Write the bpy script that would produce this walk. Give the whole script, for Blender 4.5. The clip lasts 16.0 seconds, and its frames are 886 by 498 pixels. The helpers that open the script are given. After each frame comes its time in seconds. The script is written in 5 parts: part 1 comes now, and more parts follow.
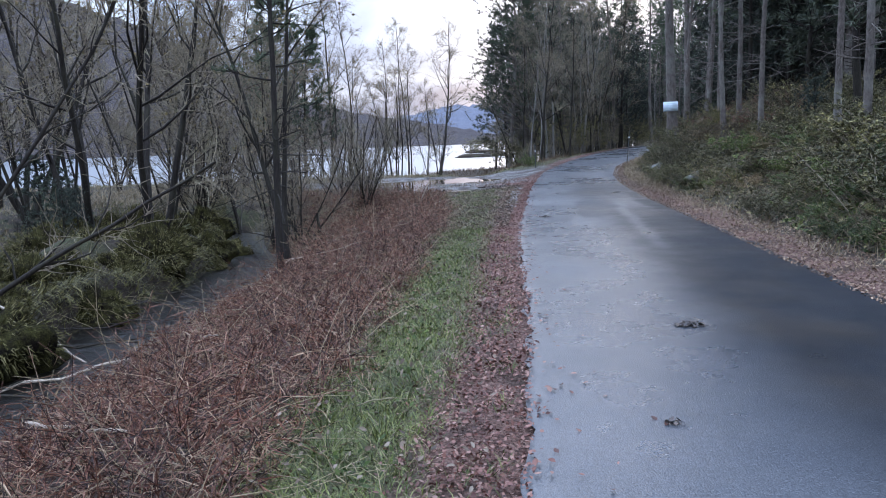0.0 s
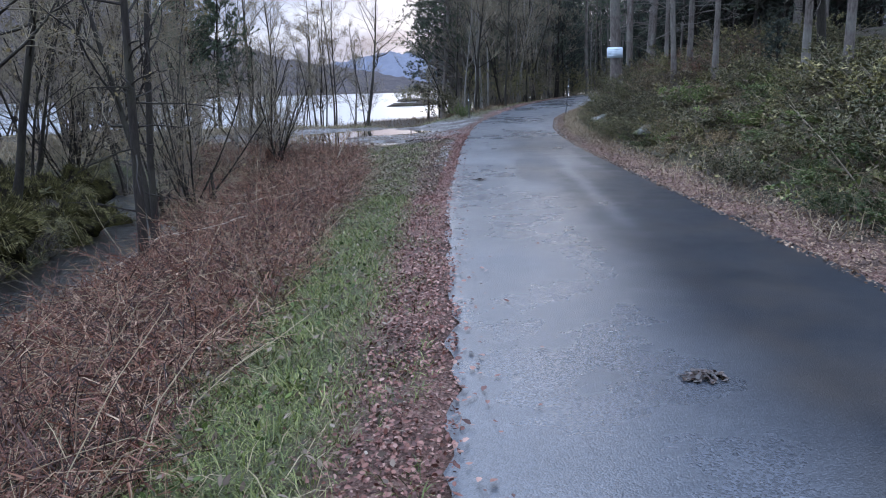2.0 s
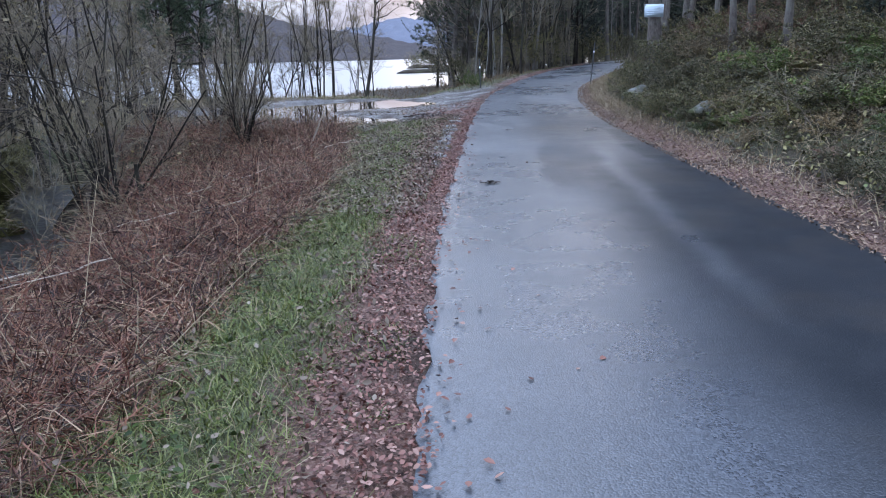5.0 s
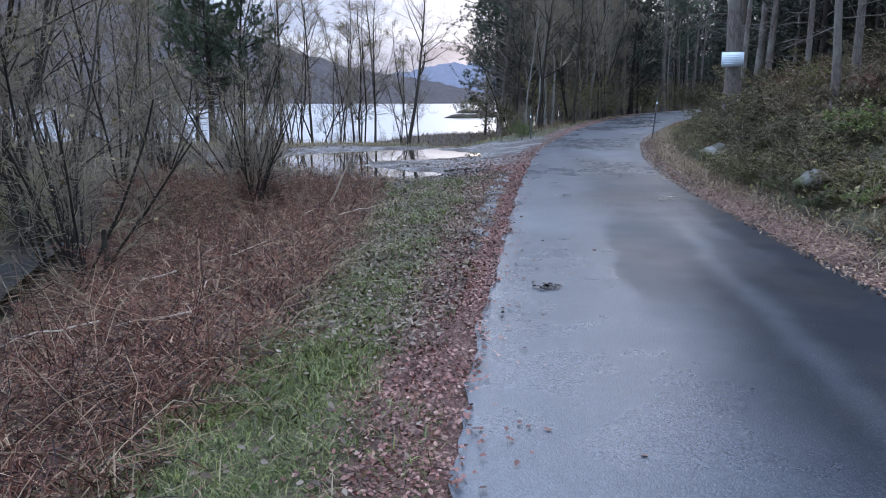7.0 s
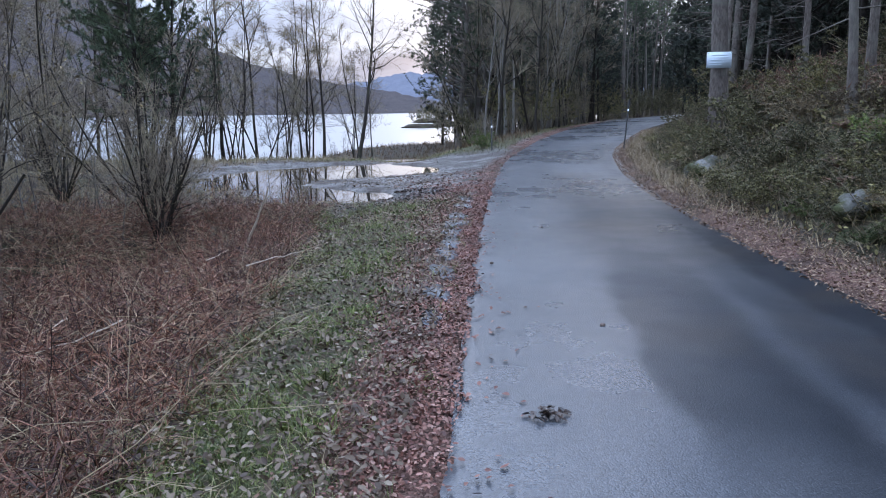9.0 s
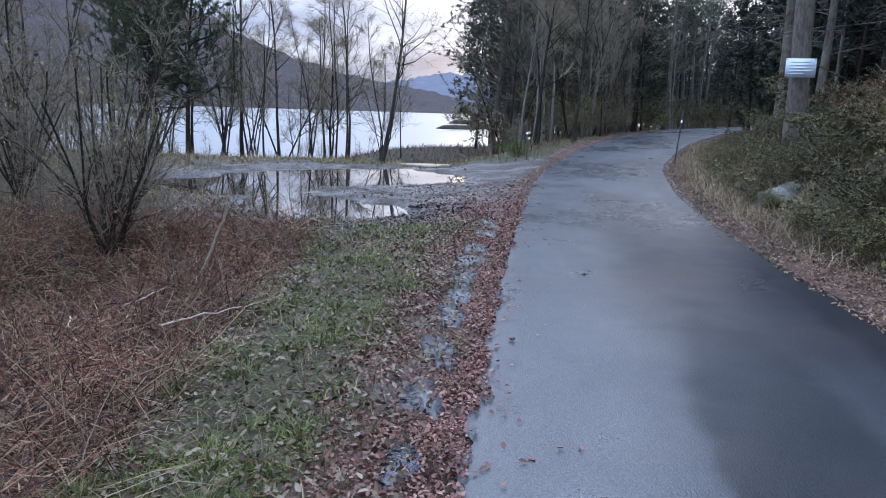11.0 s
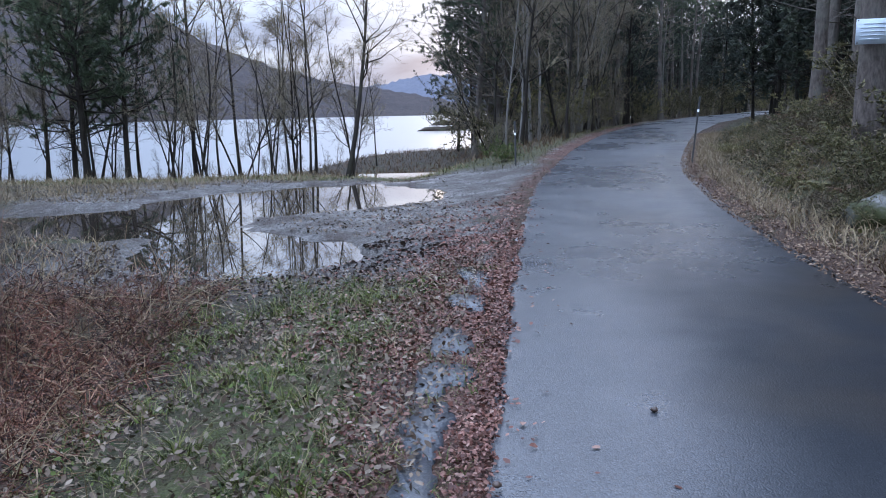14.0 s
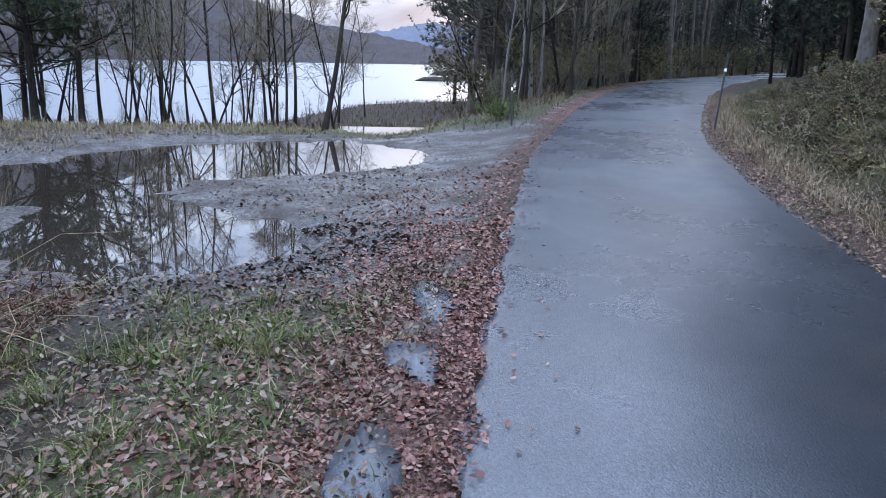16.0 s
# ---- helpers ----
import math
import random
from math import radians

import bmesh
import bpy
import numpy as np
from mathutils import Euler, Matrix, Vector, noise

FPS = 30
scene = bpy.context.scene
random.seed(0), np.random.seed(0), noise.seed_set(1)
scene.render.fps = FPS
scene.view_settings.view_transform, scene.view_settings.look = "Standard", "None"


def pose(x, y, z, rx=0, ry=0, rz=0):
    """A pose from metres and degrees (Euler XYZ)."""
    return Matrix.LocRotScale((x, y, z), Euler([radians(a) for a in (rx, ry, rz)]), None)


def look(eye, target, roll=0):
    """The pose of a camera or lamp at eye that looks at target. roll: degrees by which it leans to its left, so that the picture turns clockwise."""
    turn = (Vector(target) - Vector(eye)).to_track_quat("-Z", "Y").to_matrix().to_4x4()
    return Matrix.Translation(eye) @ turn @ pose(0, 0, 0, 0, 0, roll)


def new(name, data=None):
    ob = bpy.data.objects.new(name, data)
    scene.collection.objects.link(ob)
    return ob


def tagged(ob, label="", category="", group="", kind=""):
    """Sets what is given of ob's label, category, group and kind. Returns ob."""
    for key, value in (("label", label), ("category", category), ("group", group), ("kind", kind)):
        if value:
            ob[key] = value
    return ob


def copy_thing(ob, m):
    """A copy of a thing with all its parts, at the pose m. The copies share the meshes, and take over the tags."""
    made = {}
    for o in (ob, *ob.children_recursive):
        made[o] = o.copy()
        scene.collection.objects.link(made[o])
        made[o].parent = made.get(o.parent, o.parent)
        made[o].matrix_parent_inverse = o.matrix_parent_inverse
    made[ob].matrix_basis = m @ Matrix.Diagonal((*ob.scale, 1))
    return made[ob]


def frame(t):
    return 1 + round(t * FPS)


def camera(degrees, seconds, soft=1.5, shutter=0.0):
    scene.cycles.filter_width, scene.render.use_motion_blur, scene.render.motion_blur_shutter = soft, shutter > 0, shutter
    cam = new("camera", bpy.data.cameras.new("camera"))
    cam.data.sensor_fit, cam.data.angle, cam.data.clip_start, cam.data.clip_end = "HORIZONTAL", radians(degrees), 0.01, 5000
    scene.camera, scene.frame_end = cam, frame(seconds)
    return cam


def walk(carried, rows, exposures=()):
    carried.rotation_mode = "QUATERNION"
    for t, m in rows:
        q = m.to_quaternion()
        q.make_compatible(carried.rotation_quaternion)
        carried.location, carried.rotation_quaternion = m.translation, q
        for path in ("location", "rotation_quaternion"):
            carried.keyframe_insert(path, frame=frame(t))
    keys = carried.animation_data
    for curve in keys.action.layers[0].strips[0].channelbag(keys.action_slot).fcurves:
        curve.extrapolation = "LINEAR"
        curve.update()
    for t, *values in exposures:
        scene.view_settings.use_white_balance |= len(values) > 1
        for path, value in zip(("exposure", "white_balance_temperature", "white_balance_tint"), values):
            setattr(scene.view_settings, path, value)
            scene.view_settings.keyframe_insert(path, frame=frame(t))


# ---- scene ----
cam = camera(60.6, 16.0, soft=1.0)
METRES, EYE, TILT, LEAN, TURN = 19.2, 1.55, -5.7, 2.0, 0.0
ROWS = [
    (0.0, 0.0, 0.0, 0.0, 0.0, -2.48, -0.02),
    (0.5, 0.0041, 0.0293, 0.0033, 0.87, -3.13, -0.51),
    (1.0, 0.0105, 0.0601, 0.0062, -0.15, -3.47, -1.43),
    (1.5, 0.0121, 0.0921, 0.008, -2.62, -5.18, -1.07),
    (2.0, 0.0163, 0.1226, 0.011, -4.94, -6.26, -0.04),
    (2.5, 0.0184, 0.1545, 0.0137, -4.06, -6.68, -0.66),
    (3.0, 0.0256, 0.1848, 0.0159, -4.68, -6.97, 0.03),
    (3.5, 0.0281, 0.2156, 0.0185, -2.49, -7.85, -1.32),
    (4.0, 0.0329, 0.2479, 0.0213, -5.47, -9.44, -0.18),
    (6.5, 0.0518, 0.4085, 0.0402, -0.48, -6.41, -1.21),
    (7.0, 0.0538, 0.4408, 0.0448, -0.5, -5.53, -1.96),
    (7.5, 0.0574, 0.4737, 0.0484, -3.34, -4.16, -0.48),
    (8.0, 0.0586, 0.5075, 0.051, -4.13, -4.72, -0.51),
    (10.5, 0.0753, 0.6576, 0.0677, -1.78, -4.8, -2.75),
    (11.0, 0.0794, 0.6881, 0.0712, -1.05, -4.8, -3.67),
    (11.5, 0.08, 0.7194, 0.0766, 0.73, -4.66, -3.78),
    (12.0, 0.0846, 0.7467, 0.0798, 1.98, -3.92, -2.27),
    (12.5, 0.0866, 0.777, 0.0823, 3.52, -3.97, -1.78),
    (13.0, 0.0909, 0.8082, 0.0845, 2.96, -4.12, -0.98),
    (13.5, 0.0912, 0.8412, 0.0869, 1.67, -4.39, -1.69),
    (14.0, 0.0966, 0.8688, 0.089, -2.04, -4.66, -0.62),
    (14.5, 0.1007, 0.8979, 0.0906, -2.7, -5.95, -1.11),
    (15.0, 0.1064, 0.9271, 0.094, -2.47, -6.69, -1.56),
    (15.5, 0.1122, 0.9557, 0.0967, -1.98, -6.81, -1.46),
    (16.0, 0.1162, 0.9863, 0.0991, -2.16, -8.27, -2.82),
]
walk(cam, [(t, pose(0, 0, EYE, TILT, LEAN, TURN) @ pose(METRES * x, METRES * y, METRES * z, 90 + pitch, roll, yaw)) for t, x, y, z, yaw, pitch, roll in ROWS],
     exposures=[(0.0, 0.63), (1.5, 0.60), (3.0, 0.74), (4.0, 0.69), (6.5, 0.71), (7.5, 0.58), (8.0, 0.60), (11.0, 0.56), (12.0, 0.46), (13.5, 0.50), (14.5, 0.62), (15.0, 0.72), (16.0, 0.71)])

# ---------------------------------------------------------------- sky and light: late afternoon in winter, broken overcast
SUN_AZ, SUN_EL = radians(11), radians(9)
SUN_WAY = Vector((math.sin(SUN_AZ) * math.cos(SUN_EL), math.cos(SUN_AZ) * math.cos(SUN_EL), math.sin(SUN_EL)))
world = bpy.data.worlds.new("sky")
scene.world = world
world.use_nodes = True


def build_sky():
    nt = world.node_tree
    nt.nodes.clear()
    N = nt.nodes.new
    out, bg = N("ShaderNodeOutputWorld"), N("ShaderNodeBackground")
    sky = N("ShaderNodeTexSky")
    sky.sky_type, sky.sun_disc, sky.sun_elevation, sky.sun_rotation = "NISHITA", False, SUN_EL, SUN_AZ
    sky.air_density, sky.dust_density = 1.5, 2.0
    tc = N("ShaderNodeTexCoord")
    sep = N("ShaderNodeSeparateXYZ")
    nt.links.new(tc.outputs["Generated"], sep.inputs[0])

    def m(op, a, b=None):
        n = N("ShaderNodeMath")
        n.operation = op
        for i, v in enumerate((a, b)):
            if v is None:
                continue
            if isinstance(v, (int, float)):
                n.inputs[i].default_value = v
            else:
                nt.links.new(v, n.inputs[i])
        return n.outputs[0]
    # cloud sheet seen in perspective
    h = m("ADD", m("MAXIMUM", sep.outputs[2], 0.0), 0.22)
    comb = N("ShaderNodeCombineXYZ")
    nt.links.new(m("DIVIDE", sep.outputs[0], h), comb.inputs[0])
    nt.links.new(m("DIVIDE", sep.outputs[1], h), comb.inputs[1])
    cloud = N("ShaderNodeTexNoise")
    cloud.inputs["Scale"].default_value, cloud.inputs["Detail"].default_value, cloud.inputs["Roughness"].default_value = 1.15, 7, 0.52
    cloud.inputs["Distortion"].default_value = 0.4
    nt.links.new(comb.outputs[0], cloud.inputs["Vector"])
    ramp = N("ShaderNodeValToRGB")
    ramp.color_ramp.elements[0].position, ramp.color_ramp.elements[0].color = 0.36, (0.215, 0.29, 0.48, 1)
    ramp.color_ramp.elements[1].position, ramp.color_ramp.elements[1].color = 0.66, (0.69, 0.79, 0.98, 1)
    e = ramp.color_ramp.elements.new(0.5)
    e.color = (0.39, 0.50, 0.74, 1)
    nt.links.new(cloud.outputs["Fac"], ramp.inputs[0])
    dot = N("ShaderNodeVectorMath")
    dot.operation = "DOT_PRODUCT"
    dot.inputs[1].default_value = SUN_WAY
    nt.links.new(tc.outputs["Generated"], dot.inputs[0])
    near = m("POWER", m("MAXIMUM", dot.outputs["Value"], 0.0), 60.0)
    glow = N("ShaderNodeMix")
    glow.data_type, glow.blend_type = "RGBA", "ADD"
    nt.links.new(near, glow.inputs[0])
    zenith = m("ADD", m("MULTIPLY", m("MAXIMUM", sep.outputs[2], 0.0), 3.9), 0.49)
    nt.links.new(ramp.outputs[0], glow.inputs[6])
    glow.inputs[7].default_value = (0.33, 0.31, 0.25, 1)
    mix = N("ShaderNodeMix")
    mix.data_type = "RGBA"
    mix.inputs[0].default_value = 0.94
    skyk = N("ShaderNodeVectorMath")
    skyk.operation = "SCALE"
    skyk.inputs["Scale"].default_value = 0.1
    nt.links.new(sky.outputs[0], skyk.inputs[0])
    nt.links.new(skyk.outputs[0], mix.inputs[6])
    nt.links.new(glow.outputs[2], mix.inputs[7])
    nt.links.new(mix.outputs[2], bg.inputs["Color"])
    nt.links.new(m("MULTIPLY", zenith, SKY_STRENGTH), bg.inputs["Strength"])
    nt.links.new(bg.outputs[0], out.inputs["Surface"])


SKY_STRENGTH = 1.1
build_sky()
sun = new("sun", bpy.data.lights.new("sun", "SUN"))
sun.data.energy, sun.data.angle, sun.data.color = 0.08, radians(20), (1.0, 0.84, 0.66)
sun.matrix_world = look(SUN_WAY * 60, (0, 0, 0))

# ---------------------------------------------------------------- the lie of the land
def smooth_curve(ys, xs):
    """A smooth function through a few (y, x) stations."""
    grid = np.arange(-60.0, 420.0, 0.5)
    vals = np.interp(grid, ys, xs)
    k = np.exp(-np.linspace(-2, 2, 13) ** 2)
    k /= k.sum()
    vals = np.convolve(np.pad(vals, 6, mode="reflect", reflect_type="odd"), k, mode="valid")
    return lambda y: np.interp(y, grid, vals)


edge_l = smooth_curve([-60, 3, 4.4, 6.5, 8, 9.5, 13, 16.4, 18, 20.5, 24.5, 30.5, 40, 50, 62, 75, 100, 140], [-6.5, 0.30, 0.43, 0.70, 0.80, 0.92, 1.22, 1.68, 1.89, 2.20, 2.84, 3.96, 6.6, 10.0, 15.2, 23, 42, 75])
edge_r = smooth_curve([-60, 3, 6.7, 9.7, 12, 15, 19, 21, 23.7, 26.6, 32, 34.3, 38.2, 50, 62, 75, 100, 140], [-3.0, 3.65, 3.92, 4.2, 4.42, 4.68, 5.05, 5.26, 5.57, 6.03, 7.33, 8.1, 9.55, 14.2, 20.0, 28.4, 48, 82])
road_z = smooth_curve([-60, 20, 34, 72, 100, 200], [0, 0, 0.2, 0.55, 0.8, 1.4])
stream_x = smooth_curve([-60, 0, 4, 6, 9, 11, 13, 15, 18, 22, 30, 40, 60], [-5, -4.0, -4.3, -4.4, -4.35, -4.2, -3.8, -3.9, -4.9, -5.8, -8, -10, -12])
shore_y = smooth_curve([-60, -30, -15, -12, -7, -3.8, -2.6, -1.5, 1, 5, 9, 14, 22, 40, 80, 420], [62, 50, 50.5, 53, 54, 56.5, 62, 69, 72, 74, 82, 104, 125, 160, 220, 500])
LAKE_Z, PUDDLE_Z, STREAM_Z = -1.5, -0.2, -0.78
PI2 = 2 * math.pi


def sstep(a, b, v):
    u = np.clip((v - a) / (b - a), 0, 1)
    return u * u * (3 - 2 * u)


def wob(x, y, s, seed=0.0):
    """Cheap smooth unevenness, about -1 to 1."""
    return (np.sin(x / s * 2.1 + seed + 1.7 * np.sin(y / s * 1.3 + seed)) + np.sin(y / s * 1.9 + 2.3 * seed + 1.5 * np.sin(x / s * 1.1 + 2))
            + 0.6 * np.sin((x + y) / s * 3.7 + seed) + 0.6 * np.sin((x - y) / s * 4.3 + 3 * seed)) / 3.2


def puddle_in(x, y):
    """Above zero inside the puddle on the lay-by: two lobes parted by a gravel spit."""
    wx = x + 0.14 * wob(x, y, 0.7, 1.0) + 0.1 * wob(x, y, 0.24, 3.0)
    wy = y + 0.28 * wob(x, y, 0.9, 2.0) + 0.2 * wob(x, y, 0.27, 5.0)
    back = 1 - ((wx + 0.55) / 3.15) ** 2 - ((wy - 32.3 - 0.1 * wx) / 2.8) ** 2
    front = 1 - ((wx + 0.2 + 0.1 * (wy - 27)) / 1.8) ** 2 - ((wy - 26.95) / 2.2) ** 2
    west = 1 - ((wx + 3.6) / 2.9) ** 2 - ((wy - 29.4 + 0.2 * (wx + 3.6)) / 2.0) ** 2
    both = np.maximum(np.maximum(back, front), west)
    u = wx + 0.95
    spit = np.minimum(28.5 + 0.72 * u - wy, wy - 28.45 + 0.45 * u + 0.27 * u * u)
    return np.minimum(both, -spit * 0.6)


def land(x, y):
    """Height of the ground at x, y (arrays)."""
    x, y = np.asarray(x, float), np.asarray(y, float)
    l, r, zr = edge_l(y), edge_r(y), road_z(y)
    slope = np.clip((edge_l(y + 1) - edge_l(y - 1)) / 2, 0, 2)
    c = 1 / np.sqrt(1 + slope * slope)
    dl, dr = (l - x) * c, (x - r) * c
    # verge, bracken bank, stream and the boggy wood across it
    sd = x - stream_x(y)
    near = np.interp(dl, [0, 0.6, 1.6, 2.6, 4.6], [0, -0.03, -0.12, -0.3, -0.74])
    wood = -0.42 + 0.16 * wob(x, y, 3.1, 0.5) + 0.12 * wob(x, y, 1.1, 1.5) + (0.22 + 0.22 * wob(x, y, 0.9, 2.2)) * np.exp(-((sd + 2.0) / 1.3) ** 2)
    bank = np.where(sd > 0, np.maximum(near, -0.74), wood)
    cut = np.where(sd > 0, 1 - sstep(0.55, 1.25, sd), 1 - sstep(0.55, 0.8, -sd))
    verge = bank * (1 - cut) + (-1.02) * cut + 0.03 * wob(x, y, 0.8, 4) * sstep(1.2, 2.2, dl)
    # lay-by with its puddle, and the grass berm behind
    flat = -0.06 - 0.09 * sstep(0.3, 2.0, dl) + 0.012 * wob(x, y, 0.6, 3.0)
    berm = np.interp(y, [35.5, 37.2, 39.6, 44, 48, 52, 60], [-0.17, -0.16, -0.42, -0.8, -1.1, -1.3, -1.25]) + 0.05 * wob(x, y, 1.6, 6)
    bay = flat * (1 - sstep(35.0, 37.5, y)) + berm * sstep(35.0, 37.5, y)
    side = sstep(5.2, 8.5, dl)
    bay = bay * (1 - side) + np.where(y < 36, -0.1 + 0.06 * wob(x, y, 2.0, 2.5), berm) * side
    bay = bay - 0.17 * sstep(-0.12, 0.35, puddle_in(x, y)) - 0.16 * np.exp(-((x - 1.5) / 1.8) ** 2 - ((y - 38.8) / 1.8) ** 2) - 0.3 * sstep(0.0, 0.5, 1 - ((x - 1.5) / 1.5) ** 2 - ((y - 41.6) / 1.7) ** 2)
    into = sstep(22.6, 24.6, y + 0.35 * dl)
    left = verge * (1 - into) + bay * into
    # the lake
    sh = shore_y(x)
    out = y - sh
    lake = sstep(-9, 2.5, out)
    left = left * (1 - lake) + (-1.75 - 1.2 * sstep(0, 12, out)) * lake
    isle = np.exp(-((x - 6.5) / 4.6) ** 2 - ((y - 128) / 3.2) ** 2) * 2.3 + np.exp(-((x - 7.5) / 3.5) ** 2 - ((y - 168) / 3.0) ** 2) * 2.2
    left = np.maximum(left, np.where(out > 0, -3.2 + isle, -9))
    # the wooded hillside
    up = np.interp(dr, [0, 0.25, 0.8, 1.6, 3.0, 4.6, 7, 14, 60], [0, 0.02, 0.06, 0.42, 1.05, 1.5, 2.0, 3.0, 9.0])
    up = up * (0.55 + 0.45 * (1 - sstep(27, 42, y))) + (0.12 * wob(x, y, 1.3, 7) + 0.05 * wob(x, y, 0.5, 8)) * sstep(0.8, 2, dr)
    up = up + 0.45 * sstep(19.5, 23, y) * (1 - sstep(29, 36, y)) * sstep(0.8, 2.6, dr)
    # land between road and lake, behind the lay-by
    low = zr + np.interp(dl, [0, 0.8, 2.5, 5, 9, 40], [0, 0.0, -0.2, -0.8, -1.55, -1.7])
    mix = sstep(33.5, 36.5, y - 0.15 * dl) * (1 - sstep(3.2, 5.2, dl))
    far_mix = sstep(44, 60, y)
    w = np.maximum(mix, far_mix) * (1 - lake)
    left = left * (1 - w) + low * w
    z = np.where(dl > 0, left + zr * np.exp(-np.clip(dl, 0, 9)) * (1 - w), np.where(dr > 0, zr + up, zr + 0.02 * np.sin(np.clip((x - l) / np.maximum(r - l, 0.1), 0, 1) * math.pi)))
    return z

# ---------------------------------------------------------------- materials
class Nodes:
    """Short hand for building a node material."""

    def __init__(self, name):
        self.mat = bpy.data.materials.new(name)
        self.mat.use_nodes = True
        self.nt = self.mat.node_tree
        self.bsdf = self.nt.nodes["Principled BSDF"]

    def add(self, kind, **inputs):
        n = self.nt.nodes.new(kind)
        for k, v in inputs.items():
            self.put(n.inputs[k.replace("_", " ")], v)
        return n

    def put(self, socket, v):
        if hasattr(v, "is_output"):
            self.nt.links.new(v, socket)
        else:
            socket.default_value = v

    def coords(self, which="Object"):
        if which == "World":
            return self.add("ShaderNodeNewGeometry").outputs["Position"]
        return self.add("ShaderNodeTexCoord").outputs[which]

    def noise(self, vec, scale, detail=4, rough=0.6, distort=0.0):
        n = self.add("ShaderNodeTexNoise", Vector=vec, Scale=scale, Detail=detail, Roughness=rough, Distortion=distort)
        return n.outputs["Fac"]

    def ramp(self, fac, *stops):
        n = self.nt.nodes.new("ShaderNodeValToRGB")
        while len(n.color_ramp.elements) < len(stops):
            n.color_ramp.elements.new(0.5)
        for e, (p, c) in zip(n.color_ramp.elements, stops):
            e.position = p
            e.color = (*c, 1) if len(c) == 3 else c
        self.put(n.inputs[0], fac)
        return n.outputs[0]

    def rng(self, fac, a, b, lo=0.3, hi=0.7):
        n = self.add("ShaderNodeMapRange")
        for i, v in enumerate((fac, lo, hi, a, b)):
            self.put(n.inputs[i], v)
        return n.outputs[0]

    def mix(self, fac, a, b, blend="MIX"):
        n = self.nt.nodes.new("ShaderNodeMix")
        n.data_type, n.blend_type = "RGBA", blend
        for i, v in ((0, fac), (6, a), (7, b)):
            self.put(n.inputs[i], (*v, 1) if isinstance(v, tuple) and len(v) == 3 else v)
        return n.outputs[2]

    def math(self, op, a, b=0.0):
        n = self.nt.nodes.new("ShaderNodeMath")
        n.operation = op
        self.put(n.inputs[0], a)
        self.put(n.inputs[1], b)
        return n.outputs[0]

    def island(self):
        return self.add("ShaderNodeNewGeometry").outputs["Random Per Island"]

    def lot(self):
        return self.add("ShaderNodeObjectInfo").outputs["Random"]

    def finish(self, colour, rough, bump=None, strength=0.4, dist=0.01, spec=0.5):
        self.put(self.bsdf.inputs["Base Color"], colour)
        self.put(self.bsdf.inputs["Roughness"], rough)
        self.put(self.bsdf.inputs["Specular IOR Level"], spec)
        if bump is not None:
            b = self.add("ShaderNodeBump", Strength=strength, Distance=dist, Height=bump)
            self.put(self.bsdf.inputs["Normal"], b.outputs[0])
        return self.mat


def bark(name, dark, light, lichen, scale=6.0, stretch=0.18):
    k = Nodes(name)
    mp = k.add("ShaderNodeMapping", Vector=k.coords())
    mp.inputs["Scale"].default_value = (1, 1, stretch)
    fine = k.noise(mp.outputs[0], scale * 6, 6, 0.7)
    big = k.noise(k.coords("World"), 1.6, 3)
    col = k.ramp(fine, (0.3, dark), (0.7, light))
    col = k.mix(k.rng(big, 0.0, 0.7, 0.45, 0.7), col, lichen)
    return k.finish(col, 0.85, fine, 0.6, 0.02, 0.3)


def leafy(name, colours, rough=0.6, spec=0.35, patch=0.8, vary=False):
    """Leaves, needles and blades: each its own tint, with a drift in patches."""
    k = Nodes(name)
    col = k.ramp(k.island(), *[(i / max(1, len(colours) - 1), c) for i, c in enumerate(colours)])
    drift = k.noise(k.coords("World"), patch, 3)
    col = k.mix(k.rng(drift, 0.0, 0.55, 0.35, 0.7), col, tuple(0.75 * v for v in colours[0]))
    if vary:
        tone = k.ramp(k.lot(), (0.0, (0.55, 0.55, 0.55)), (0.55, (0.95, 0.94, 0.92)), (1.0, (1.75, 1.66, 1.45)))
        col = k.mix(1.0, col, tone, "MULTIPLY")
    return k.finish(col, rough, spec=spec)


